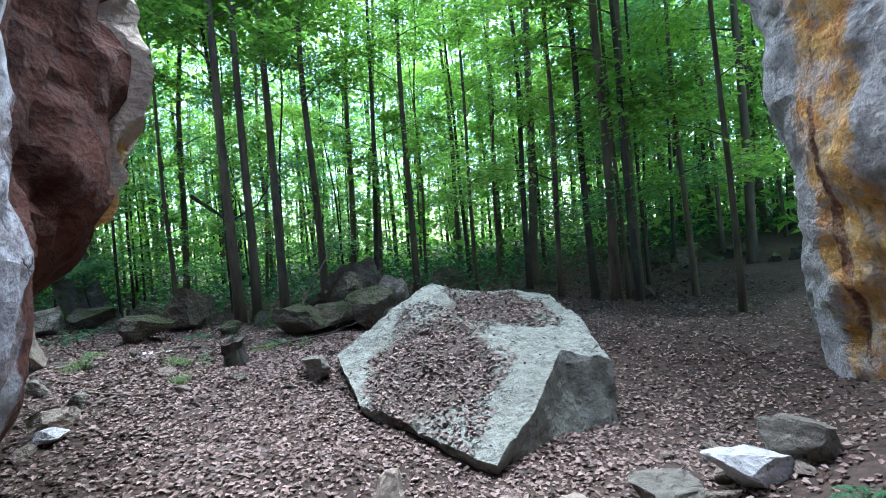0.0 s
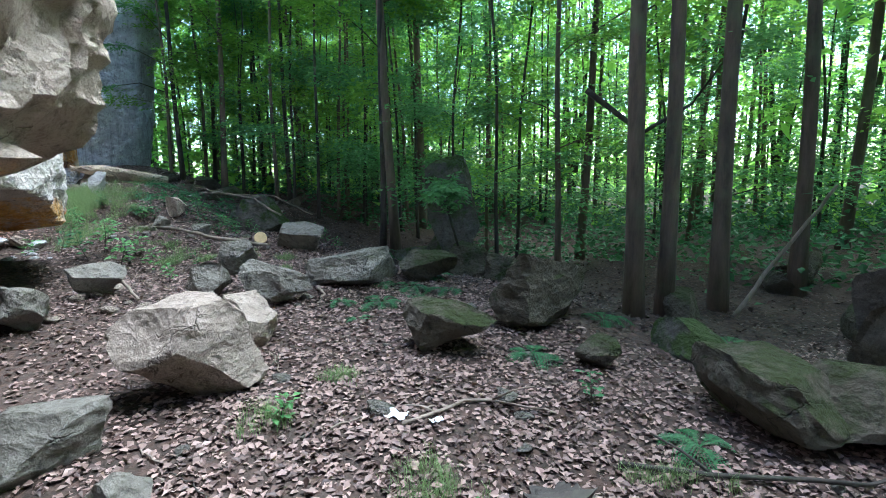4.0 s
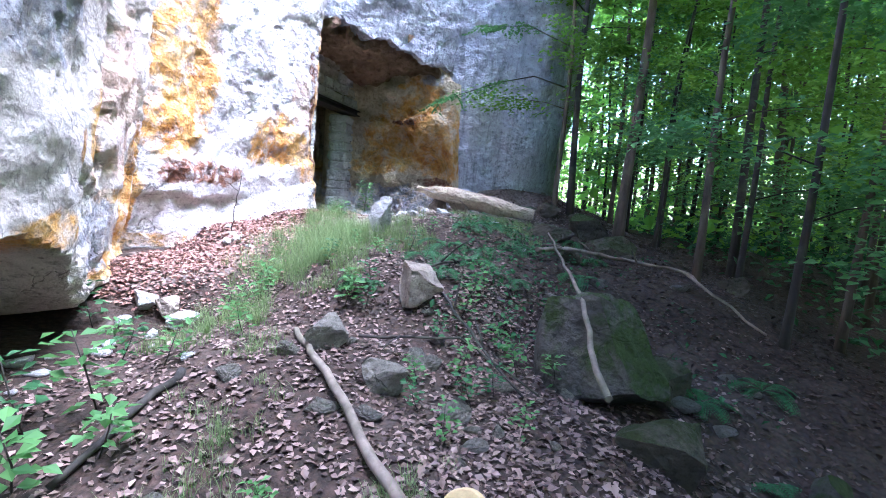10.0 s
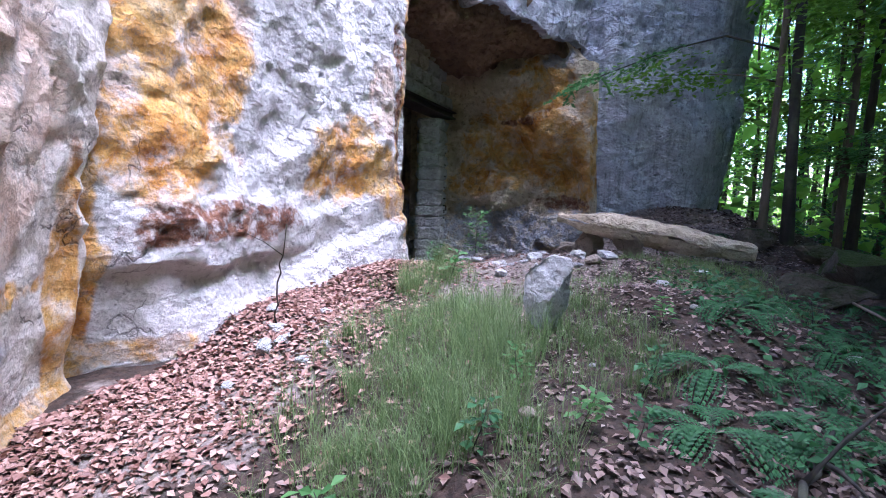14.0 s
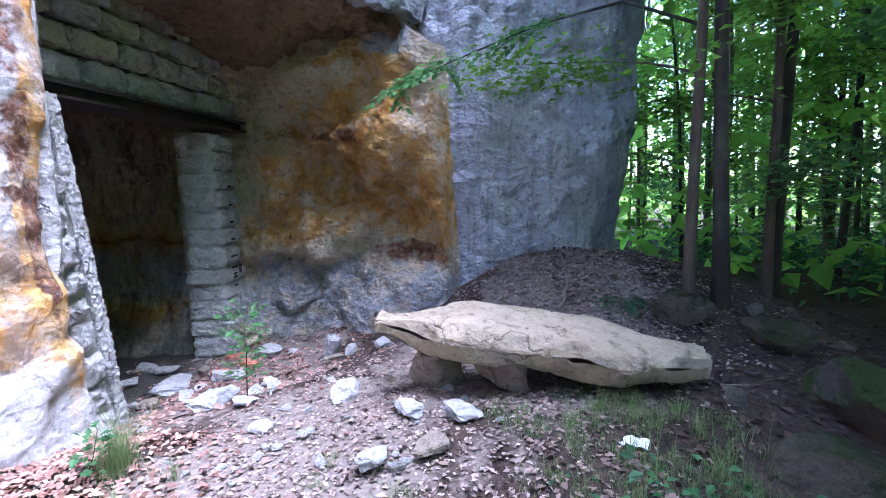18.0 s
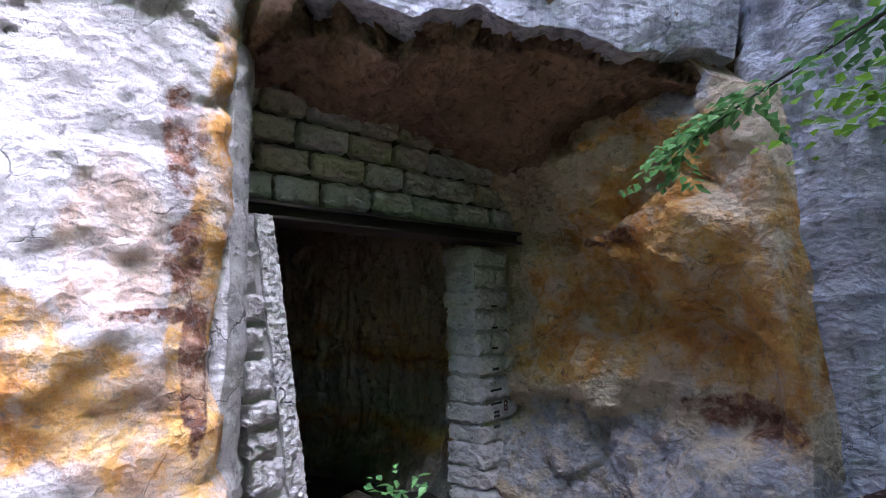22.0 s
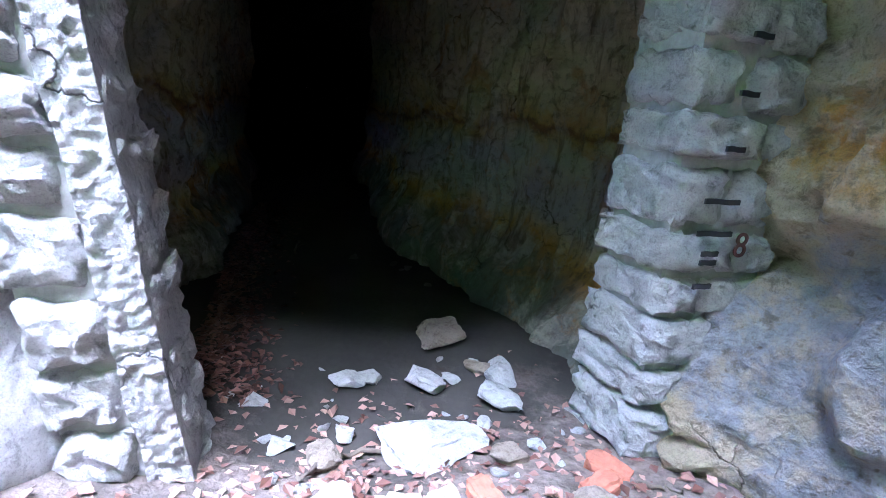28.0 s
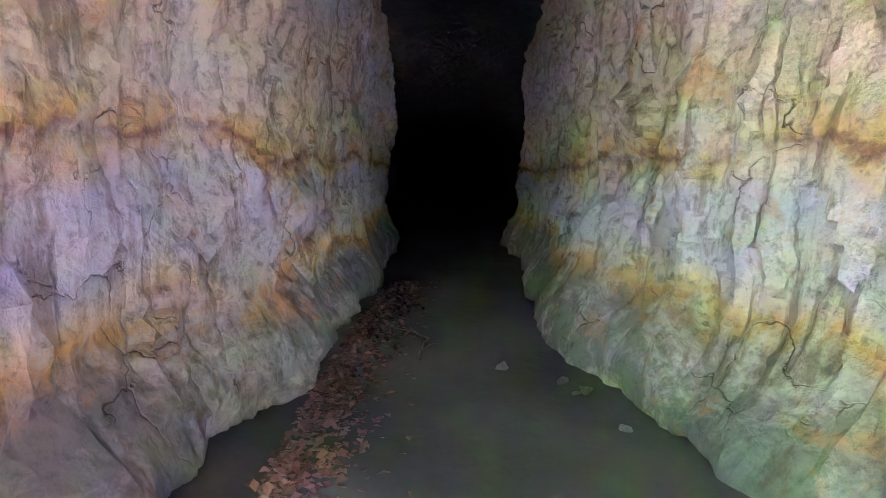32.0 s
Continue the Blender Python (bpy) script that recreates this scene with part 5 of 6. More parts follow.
NEAR_TREES = [
    # x, y, kind, lean
    (-4.25, 10.6, 4, -1), (-4.05, 11.05, 0, 1), (-3.68, 11.95, 0, 2), (-3.1, 13.7, 4, 2), (-10.75, 11.75, 1, 1), (-10.4, 11.85, 0, -2), (-10.1, 13.4, 3, 1),
    (-20.3, 10.35, 2, 2), (-20.4, 10.75, 1, 1), (-18.6, 11.4, 0, 0), (3.45, 10.3, 1, 1), (3.7, 9.8, 0, -1), (4.05, 9.4, 1, 1), (1.2, 18, 1, 0), (2.1, 16.5, 2, 0),
    (2.5, 12.9, 1, -1), (2.85, 10.9, 2, 0), (-12.6, 13.9, 3, -1), (-13.1, 15.2, 4, 0), (-5.9, 14.3, 1, 1), (-1.6, 13.2, 1, -2), (-0.6, 15.0, 0, 1), (5.0, 7.6, 2, 0), (-19.4, 12.4, 3, 0),
    (-8.3, 12.9, 3, 0), (-12.2, 13.2, 3, 1), (-14.2, 12.2, 3, 1), (-12.0, 14.0, 3, 0), (-7.0, 13.2, 2, 0), (-16.0, 11.9, 2, 0), (-9.0, 14.5, 3, 0),
    (-21.6, 12.0, 2, 1), (-22.4, 12.6, 1, 0), (-20.6, 12.9, 3, 0), (-17.6, 13.2, 1, 1), (-16.6, 12.8, 3, 0), (-15.3, 13.6, 2, 0),
]
rt = random.Random(42)
for x, y, kind, lean in NEAR_TREES:
    plant(kind, x, y, rt.uniform(0, 360), rt.uniform(0.9, 1.1), (lean, 0))
placed = [(x, y) for x, y, *_ in NEAR_TREES]
for _ in range(28):
    x, y = rt.uniform(3.2, 16), rt.uniform(9.5, 26)
    placed.append((x, y))
    plant(rt.choice([0, 1, 2, 3, 3]), x, y, rt.uniform(0, 360), rt.uniform(0.85, 1.1), (rt.uniform(-2, 2), rt.uniform(-2, 2)))
tries = 0
while len(placed) < 300 and tries < 6000:
    tries += 1
    x, y = rt.uniform(-40, 22), rt.uniform(8, 36)
    line = 11.0 if x > -14 else 12.3
    if x > 3.5:
        line = 9.0
    if y < line + (2.0 if x < -21 else 0) or min((x - a) ** 2 + (y - b) ** 2 for a, b in placed) < 1.0:
        continue
    placed.append((x, y))
    plant(rt.choice([0, 1, 2, 2, 3, 3, 3, 4]), x, y, rt.uniform(0, 360), rt.uniform(0.85, 1.15), (rt.uniform(-3, 3), rt.uniform(-3, 3)))


for _ in range(22):
    x, y = rt.uniform(-33, -16), rt.uniform(12.6, 20)
    plant(rt.choice([1, 3, 3, 2]), x, y, rt.uniform(0, 360), rt.uniform(0.85, 1.1), (rt.uniform(-2, 2), rt.uniform(-2, 2)))


def far_woods():
    """The wood beyond: thin trunks and masses of leaves."""
    rnd = random.Random(7)
    bm = bmesh.new()
    for _ in range(520):
        a, r = rnd.uniform(-0.35, 3.25), rnd.uniform(28, 75)
        x, y = -6 + r * math.cos(a), r * math.sin(a) + 2
        z = float(ground_np(x, y))
        tube(bm, [(x, y, z - 0.3), (x + rnd.gauss(0, 0.3), y, z + 8), (x + rnd.gauss(0, 0.6), y, z + 17)], [0.14, 0.1, 0.04], 5)
    tagged(part("far_trunks", bm, DARK_BARK), "many thin dark trunks of the distant wood", "woodland", kind="stuff")
    verts, faces = [], []
    for _ in range(17000):
        a, r = rnd.uniform(-0.4, 3.3), rnd.uniform(20, 74)
        x, y = -6 + r * math.cos(a), r * math.sin(a) + 2
        z = float(ground_np(x, y)) + 17 * rnd.random() ** 1.4
        for _ in range(9):
            c = Vector((x + rnd.gauss(0, 0.9), y + rnd.gauss(0, 0.9), z + rnd.gauss(0, 0.35)))
            leaf_verts(c, Vector((rnd.gauss(0, 1), rnd.gauss(0, 1), rnd.gauss(-0.2, 0.4))).normalized(), Vector((rnd.gauss(0, 0.4), rnd.gauss(0, 0.4), 1)).normalized(), rnd.uniform(0.3, 0.55), verts, faces)
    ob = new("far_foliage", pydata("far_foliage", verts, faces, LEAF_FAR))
    tagged(ob, "green foliage of the distant wood, coloured lighter as if sunlit", "woodland", kind="stuff")


far_woods()


def canopy():
    """The closed crowns high over the edge of the wood, mostly unseen, added to shade it."""
    rnd = random.Random(29)
    verts, faces = [], []
    for k in range(7000):
        x = rnd.uniform(-30, -3)
        y = rnd.uniform(10.4 if x > -16.5 else 12.2, 17)
        z = float(ground_np(x, y)) + rnd.uniform(8.5, 13.5)
        # a farther, higher layer that shades the distant leaves
        if k > 5200:
            x, y, z = rnd.uniform(-48, -15), rnd.uniform(14, 32), rnd.uniform(12, 18)
        if noise.noise(Vector((x * 0.45, y * 0.45, 3))) < -0.28:
            continue
        for _ in range(9):
            c = Vector((x + rnd.gauss(0, 0.6), y + rnd.gauss(0, 0.6), z + rnd.gauss(0, 0.22)))
            leaf_verts(c, Vector((rnd.gauss(0, 1), rnd.gauss(0, 1), rnd.gauss(-0.2, 0.3))).normalized(), Vector((rnd.gauss(0, 0.4), rnd.gauss(0, 0.4), 1)).normalized(), rnd.uniform(0.22, 0.42), verts, faces)
    tagged(new("shade_canopy", pydata("shade_canopy", verts, faces, LEAF)), "closed green beech crowns added high over the wood edge to shade it", "woodland", kind="stuff")


canopy()


def undergrowth():
    """Low bushy leaves on the floor of the wood."""
    rnd = random.Random(17)
    verts, faces = [], []
    for _ in range(3600):
        x, y = rnd.uniform(-34, 24), rnd.uniform(13.5, 32)
        if x > 3 and y < 15:
            continue
        z = float(ground_np(x, y))
        for _ in range(14):
            c = Vector((x + rnd.gauss(0, 0.5), y + rnd.gauss(0, 0.5), z + abs(rnd.gauss(0, 0.55))))
            leaf_verts(c, Vector((rnd.gauss(0, 1), rnd.gauss(0, 1), rnd.gauss(0.1, 0.4))).normalized(), Vector((rnd.gauss(0, 0.4), rnd.gauss(0, 0.4), 1)).normalized(), rnd.uniform(0.1, 0.22), verts, faces)
    for _ in range(170):
        x, y = rnd.uniform(-17.5, -12.5), 8.3 + abs(rnd.gauss(0, 1.1))
        z = ground(x, y)
        for _ in range(9):
            c = Vector((x + rnd.gauss(0, 0.14), y + rnd.gauss(0, 0.14), z + abs(rnd.gauss(0, 0.08))))
            leaf_verts(c, Vector((rnd.gauss(0, 1), rnd.gauss(0, 1), rnd.gauss(0.1, 0.4))).normalized(), Vector((rnd.gauss(0, 0.4), rnd.gauss(0, 0.4), 1)).normalized(), rnd.uniform(0.04, 0.09), verts, faces)
    tagged(new("undergrowth", pydata("undergrowth", verts, faces, FERN)), "dark green bushes on the floor of the wood", "undergrowth", kind="stuff")


undergrowth()
rb = random.Random(23)
for k in range(34):
    x, y = rb.uniform(-19, 9), rb.uniform(9.8, 15)
    a = rb.uniform(0.35, 1.0)
    boulder(x, y, (a, a * rb.uniform(0.6, 0.9), a * rb.uniform(0.45, 0.8)), rb.uniform(0, 180), 200 + k, rb.choice([MOSSY, MOSSY, MOSSIER]), "dark mossy stone half sunk in the woodland floor", 0.25, (rb.uniform(-12, 12), rb.uniform(-12, 12)), cuts=6, group=G, sub=3)


# ---- fallen leaves ----
from mathutils.bvhtree import BVHTree


def tree_of(ob):
    me, m = ob.data, ob.matrix_world
    return BVHTree.FromPolygons([m @ v.co for v in me.vertices], [tuple(p.vertices) for p in me.polygons])


ON_TOP = [tree_of(SLAB)]


def litter(name, count, inside, size, material, label, seed, lift=0.012):
    rnd = random.Random(seed)
    verts, faces = [], []
    made = 0
    while made < count:
        x, y = inside(rnd)
        if x is None:
            continue
        z = ground(x, y)
        if -2.5 < x < 3.5 and 2 < y < 9:
            hit = ON_TOP[0].ray_cast(Vector((x, y, 3)), Vector((0, 0, -1)))
            if hit[0] is not None and hit[0].z > z:
                lying = min(math.hypot((x - 0.05) / 0.75, (y - 5.1) / 1.35), math.hypot((x - 0.9) / 0.75, (y - 6.6) / 0.9)) + 0.5 * noise.noise(Vector((x * 1.6, y * 1.6, 4)))
                if hit[1].z < 0.7 or (lying > 1 and rnd.random() < 0.97):
                    continue
                z = hit[0].z
        z += lift * rnd.random() + 0.004
        d = Vector((rnd.gauss(0, 1), rnd.gauss(0, 1), rnd.gauss(0, 0.25))).normalized()
        up = Vector((rnd.gauss(0, 0.3), rnd.gauss(0, 0.3), 1)).normalized()
        leaf_verts(Vector((x, y, z)), d, up, size * rnd.uniform(0.6, 1.3), verts, faces)
        made += 1
    ob = new(name, pydata(name, verts, faces, material))
    return tagged(ob, label, "fallen leaves", kind="stuff")




def near_way(rnd):
    i = rnd.randrange(len(WAY))
    x, y = WAY[i][0] + rnd.gauss(0, 2.2), WAY[i][1] + rnd.gauss(0, 2.2)
    bare = (-19.2 < x and y > 5.6 and x < -14 and y < 8.2 and rnd.random() < 0.5) or x < -22.5
    if y > 9.0 and x < -2.5:
        return None, None
    wall = y < 5.3 and x < -9 and x > -18
    return (None, None) if bare or wall or (x < -18.9 and y < 6.2) else (x, y)


WAY = [(0, 2.5), (0, 4), (-0.3, 5.5), (-0.6, 7), (-1.5, 4.5), (-2.5, 5), (-3, 6), (-4, 6.5), (-5, 6.5), (-6, 7.5), (-7.5, 7.5), (-9, 8), (-10.5, 8.5), (-12, 8), (-13.5, 8.5), (-15, 9.5), (-17, 9.8), (-19, 9.8), (-4, 9), (-8, 10), (3, 5), (2.5, 7)]
litter("leaf_litter", 90000, near_way, 0.053, LITTER, "pale brown fallen beech leaves covering the forest floor", 1)


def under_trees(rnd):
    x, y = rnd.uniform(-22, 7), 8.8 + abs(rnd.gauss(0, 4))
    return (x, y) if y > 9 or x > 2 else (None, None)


litter("shaded_leaves", 26000, under_trees, 0.07, LITTER_DARK, "fallen leaves under the trees, coloured darker for the shade there", 5)


def by_wall(rnd):
    s = rnd.random()
    x = -13.2 - 5.3 * s
    y = 4.2 + 0.55 * s + abs(rnd.gauss(0, 0.75))
    return x, y


litter("russet_leaves", 15000, by_wall, 0.056, LITTER_RED, "pinkish russet leaves gathered along the foot of the cliff", 2, 0.03)


def slope(rnd):
    return rnd.uniform(-14.5, -4.5), 8.4 + abs(rnd.gauss(0, 1.3))


litter("slope_leaves", 13000, slope, 0.055, LITTER, "brown fallen leaves lying on the shaded slope", 8)


def bank(rnd):
    return -20.6 + rnd.gauss(0, 0.75), 9.3 + rnd.gauss(0, 0.7)


litter("bank_leaves", 7000, bank, 0.045, CRUMBS, "dry pale leaves and bark crumbs on the bank by the cliff", 6, 0.02)


def forecourt(rnd):
    return -17.4 + rnd.gauss(0, 1.3), 7.3 + rnd.gauss(0, 0.85)


litter("trodden_crumbs", 9000, forecourt, 0.034, CRUMBS, "small dry leaf crumbs trodden into the sandy ground", 7, 0.008)


def cave_leaves(rnd):
    y = rnd.uniform(-2, 4.2)
    return -19.45 - abs(rnd.gauss(0, 0.22)) - 0.25 * ss(2, -2, y), y


litter("cave_leaves", 2600, cave_leaves, 0.065, LITTER_CAVE, "dead leaves blown along the cave wall", 3, 0.03)


def sill(rnd):
    return -20.4 + rnd.gauss(0, 0.8), 5.6 + rnd.gauss(0, 0.6)


litter("sill_leaves", 2600, sill, 0.06, LITTER_RED, "scattered russet leaves before the doorway", 4, 0.01)


# ---- undergrowth ----
def frond(rnd, length, turn, rise):
    """One fern frond: an arched stalk with paired tapering leaflets, each cut into small pinnules."""
    verts, faces = [], []
    w = Vector((math.cos(turn), math.sin(turn), 0))
    side = Vector((-w.y, w.x, 0))
    pts = []
    n = 15
    for k in range(n + 1):
        u = k / n
        pts.append(w * length * (u * 0.9) + Vector((0, 0, length * (rise * u - (rise + 0.25) * u * u * 0.85))))
    for k in range(n):
        a, b = pts[k], pts[k + 1]
        i = len(verts)
        t = 0.006 * (1 - k / n) + 0.0015
        verts += [a - side * t, a + side * t, b + side * t, b - side * t]
        faces.append((i, i + 1, i + 2, i + 3))
        if k < 2:
            continue
        ln = length * 0.3 * math.sin(math.pi * (0.12 + 0.88 * (1 - k / n)) ** 0.9)
        d = (b - a).normalized()
        for s in (1, -1):
            way = (side * s + d * 0.45).normalized()
            for q in range(4):
                c = a + way * ln * q / 4 + Vector((0, 0, -0.12 * ln * (q / 4) ** 2))
                for e in (1, -1):
                    leaf_verts(c, (way * 0.6 + d * e).normalized(), Vector((0, 0, 1)), ln * 0.34 * (1 - q / 5), verts, faces)
    return verts, faces


def make_fern(seed):
    rnd = random.Random(seed)
    root = tagged(new("fern"), "green fern with arching feathery fronds growing among leaves", "fern", "ferns on the slope")
    for k in range(7):
        v, f = frond(rnd, rnd.uniform(0.42, 0.62), k * 0.9 + rnd.uniform(-0.3, 0.3), rnd.uniform(0.5, 0.95))
        ob = new("frond", pydata("frond", v, f, FERN))
        ob.parent = root
    return root


def spread(makers, spots, lift=0.0):
    """Put one thing of a kind at each spot (x, y, scale, turn): the first ones, then copies of them."""
    for k, (x, y, sc, turn) in enumerate(spots):
        src = makers[k % len(makers)]
        ob = src if k < len(makers) else copy_thing(src, pose(0, 0, 0))
        ob.matrix_world = pose(x, y, ground(x, y) + lift, 0, 0, turn) @ Matrix.Scale(sc, 4)


rf = random.Random(9)
FERN_SPOTS = [(-14.2, 8.0, 1), (-13.6, 8.2, 0.95), (-14.95, 8.65, 1.1), (-13.2, 7.5, 0.6), (-15.6, 8.5, 0.9), (-10.45, 10.85, 1), (-9.7, 10.65, 1), (-10.25, 11.3, 0.9), (-7.15, 10.0, 1), (-6.5, 9.15, 0.8),
              (-6.3, 8.65, 0.7), (-6.5, 8.4, 0.55), (-6.3, 7.6, 0.6), (-5.95, 7.9, 0.7), (-5.85, 8.85, 0.8), (-4.0, 8.0, 0.9), (-4.1, 9.5, 0.9), (-6.05, 8.5, 0.6), (-2.5, 7.65, 0.6), (-5.7, 7.4, 0.5), (2.45, 2.2, 0.7),
              (-14.9, 8.2, 0.9), (-14.3, 8.5, 1), (-15.5, 9.1, 1.1), (-14.1, 9.0, 1), (-16.0, 8.8, 1), (-16.6, 9.6, 1), (-12.6, 10.6, 0.9), (-11.7, 10.9, 0.9), (-13.4, 9.6, 1), (-17.6, 10.4, 0.9), (-20.4, 9.7, 0.7), (-16.3, 10.4, 1), (-15.0, 10.0, 1), (-13.1, 11.4, 1), (-8.6, 10.4, 0.8), (-3.0, 10.0, 0.7)]
spread([make_fern(1), make_fern(2), make_fern(3)], [(x, y, s * rf.uniform(0.6, 1.0), rf.uniform(0, 360)) for x, y, s in FERN_SPOTS])


def grass():
    """Fine grass on the rise before the doorway, drooping and uneven."""
    rnd = random.Random(21)
    verts, faces = [], []
    tufts = []
    for x, y, r, n, h in [(-15.0, 6.75, 0.75, 90, 0.34), (-14.2, 6.65, 0.6, 55, 0.3), (-16.0, 6.7, 0.5, 40, 0.26), (-13.9, 6.4, 0.45, 24, 0.24), (-13.35, 7.1, 0.3, 14, 0.2), (-15.3, 7.2, 0.5, 30, 0.22), (-16.9, 6.0, 0.35, 22, 0.28), (-16.7, 5.85, 0.2, 12, 0.3),
                          (-18.0, 9.2, 0.5, 30, 0.16), (-17.2, 9.2, 0.5, 24, 0.14), (-18.4, 8.95, 0.3, 14, 0.14), (-18.0, 5.85, 0.12, 10, 0.36), (-9.8, 7.95, 0.25, 14, 0.13), (-10.4, 7.35, 0.25, 14, 0.13), (-11.0, 7.2, 0.3, 12, 0.12), (-10.6, 8.3, 0.25, 10, 0.1),
                          (-12.9, 6.3, 0.4, 20, 0.24), (-12.2, 6.4, 0.35, 16, 0.2), (-14.9, 7.7, 0.4, 18, 0.16), (-4.35, 5.8, 0.15, 8, 0.14), (-2.5, 7.15, 0.2, 9, 0.12), (0.2, 8.6, 0.5, 16, 0.1), (1.1, 9.0, 0.6, 20, 0.12), (-15.6, 6.2, 0.5, 30, 0.26), (-17.6, 7.3, 0.3, 8, 0.08), (-17.0, 8.3, 0.6, 26, 0.1), (-16.6, 7.4, 0.5, 18, 0.09), (-17.9, 8.5, 0.4, 22, 0.12), (-17.3, 6.1, 0.3, 12, 0.16), (-11.8, 6.9, 0.3, 10, 0.14), (-9.3, 7.9, 0.12, 22, 0.1), (-9.75, 7.45, 0.12, 22, 0.11), (-9.0, 8.35, 0.12, 18, 0.09), (-10.2, 7.05, 0.14, 20, 0.12), (-8.3, 8.0, 0.1, 14, 0.08), (-7.6, 7.3, 0.12, 14, 0.09), (-3.3, 6.1, 0.15, 18, 0.11), (-2.9, 5.3, 0.12, 12, 0.1), (-4.6, 6.5, 0.12, 14, 0.1)]:
        for _ in range(int(n * 1.25)):
            tufts.append((x + rnd.gauss(0, r * 0.6), y + rnd.gauss(0, r * 0.6), h * rnd.uniform(0.6, 1.25)))
    for x, y, h in tufts:
        z = ground(x, y)
        for _ in range(30):
            a, lean = rnd.uniform(0, 6.28), rnd.uniform(0.15, 0.95)
            w = Vector((math.cos(a), math.sin(a), 0))
            s = Vector((-w.y, w.x, 0)) * 0.0022
            p = Vector((x + rnd.gauss(0, 0.035), y + rnd.gauss(0, 0.035), z - 0.01))
            hh = h * rnd.uniform(0.55, 1.2)
            i = len(verts)
            for u in (0, 0.45, 0.8, 1.0):
                q = p + w * hh * lean * u * u + Vector((0, 0, hh * u * (1 - 0.35 * lean * u)))
                k = 1 - u * 0.9
                verts += [q - s * k, q + s * k]
            faces += [(i, i + 1, i + 3, i + 2), (i + 2, i + 3, i + 5, i + 4), (i + 4, i + 5, i + 7, i + 6)]
    return tagged(new("grass", pydata("grass", verts, faces, GRASS)), "fine fresh green grass in loose tufts on the rise", "grass", kind="stuff")


grass()


def make_sapling(seed, height, n, leaf, material, label):
    """A small leafy plant: stem, twigs and rounded leaves."""
    rnd = random.Random(seed)
    root = tagged(new("sapling"), label, "plant", "small plants along the path")
    bm = bmesh.new()
    top = Vector((rnd.gauss(0, 0.06), rnd.gauss(0, 0.06), height))
    tube(bm, [(0, 0, -0.03), top * 0.5 + Vector((0.015, 0.01, 0)), top], [0.005, 0.004, 0.002], 5)
    part("stem", bm, DARK_BARK, root)
    verts, faces = [], []
    for k in range(n):
        u = 0.2 + 0.8 * (k + rnd.random()) / n
        a = k * 2.4
        w = Vector((math.cos(a), math.sin(a), rnd.uniform(-0.1, 0.4))).normalized()
        c = top * u + w * rnd.uniform(0.02, 0.16) * height
        for _ in range(2):
            leaf_verts(c, (w + Vector((rnd.gauss(0, 0.5), rnd.gauss(0, 0.5), rnd.gauss(0, 0.2)))).normalized(), Vector((rnd.gauss(0, 0.3), rnd.gauss(0, 0.3), 1)).normalized(), leaf * rnd.uniform(0.7, 1.25), verts, faces)
            c = c + w * leaf * 0.6
    ob = new("foliage", pydata("foliage", verts, faces, material))
    ob.parent = root
    return root


small = [make_sapling(k, 0.3 + 0.05 * k, 16, 0.075, FERN if k % 2 else LEAF_COOL, "low green plant with rounded leaves in the leaf litter") for k in range(3)]
PLANTS = [(-10.45, 6.4, 1.3), (-10.85, 6.1, 1.2), (-11.1, 6.35, 1.3), (-10.7, 6.65, 1.0), (-11.4, 8.3, 0.6), (-11.0, 8.5, 0.6), (-13.0, 7.45, 0.8), (-14.6, 7.75, 0.7), (-12.9, 8.5, 0.7), (-12.1, 6.8, 0.8), (-12.85, 4.95, 1.2), (-12.9, 6.2, 0.8),
          (-12.85, 7.4, 0.8), (-12.85, 7.6, 0.7), (-13.2, 6.45, 0.7), (-13.5, 6.45, 0.9), (-13.15, 7.6, 0.7), (-13.05, 6.3, 0.7), (-12.3, 5.5, 0.9), (-11.9, 5.9, 0.9), (-11.5, 6.5, 0.8), (-14.1, 7.4, 0.6), (-13.9, 6.9, 0.7), (-14.5, 7.1, 0.6),
          (-19.2, 8.75, 0.6), (-18.85, 9.1, 0.55), (-9.3, 9.5, 0.6), (-12.2, 9.0, 0.8), (-11.8, 8.8, 0.7), (-13.3, 8.6, 0.8), (-15.3, 8.0, 0.6), (-17.8, 5.75, 0.8), (-2.9, 6.1, 0.5), (-4.3, 5.8, 0.6), (-3.2, 7.6, 0.6), (-1.9, 6.9, 0.5), (-20.1, 7.65, 0.4), (-16.2, 9.3, 0.8), (-10.2, 9.9, 0.7), (-16.9, 6.2, 0.9), (-11.6, 8.65, 0.7), (-11.9, 8.5, 0.8), (-11.75, 8.25, 0.6), (-12.4, 8.3, 0.7), (-11.3, 8.95, 0.6), (-12.6, 8.9, 0.8), (-13.0, 8.9, 0.7), (-12.2, 9.3, 0.7), (-10.4, 7.7, 0.5), (-9.4, 7.2, 0.6), (-9.9, 6.7, 0.9), (-8.8, 6.6, 0.7), (-13.9, 7.6, 0.6)]
spread(small, [(x, y, s * 1.1, rf.uniform(0, 360)) for x, y, s in PLANTS])
bush = make_sapling(31, 0.8, 60, 0.075, LEAF_COOL, "leafy blue-green sapling growing beside the doorway")
bush.matrix_world = pose(-19.3, 6.1, ground(-19.3, 6.1), 0, 0, 40)


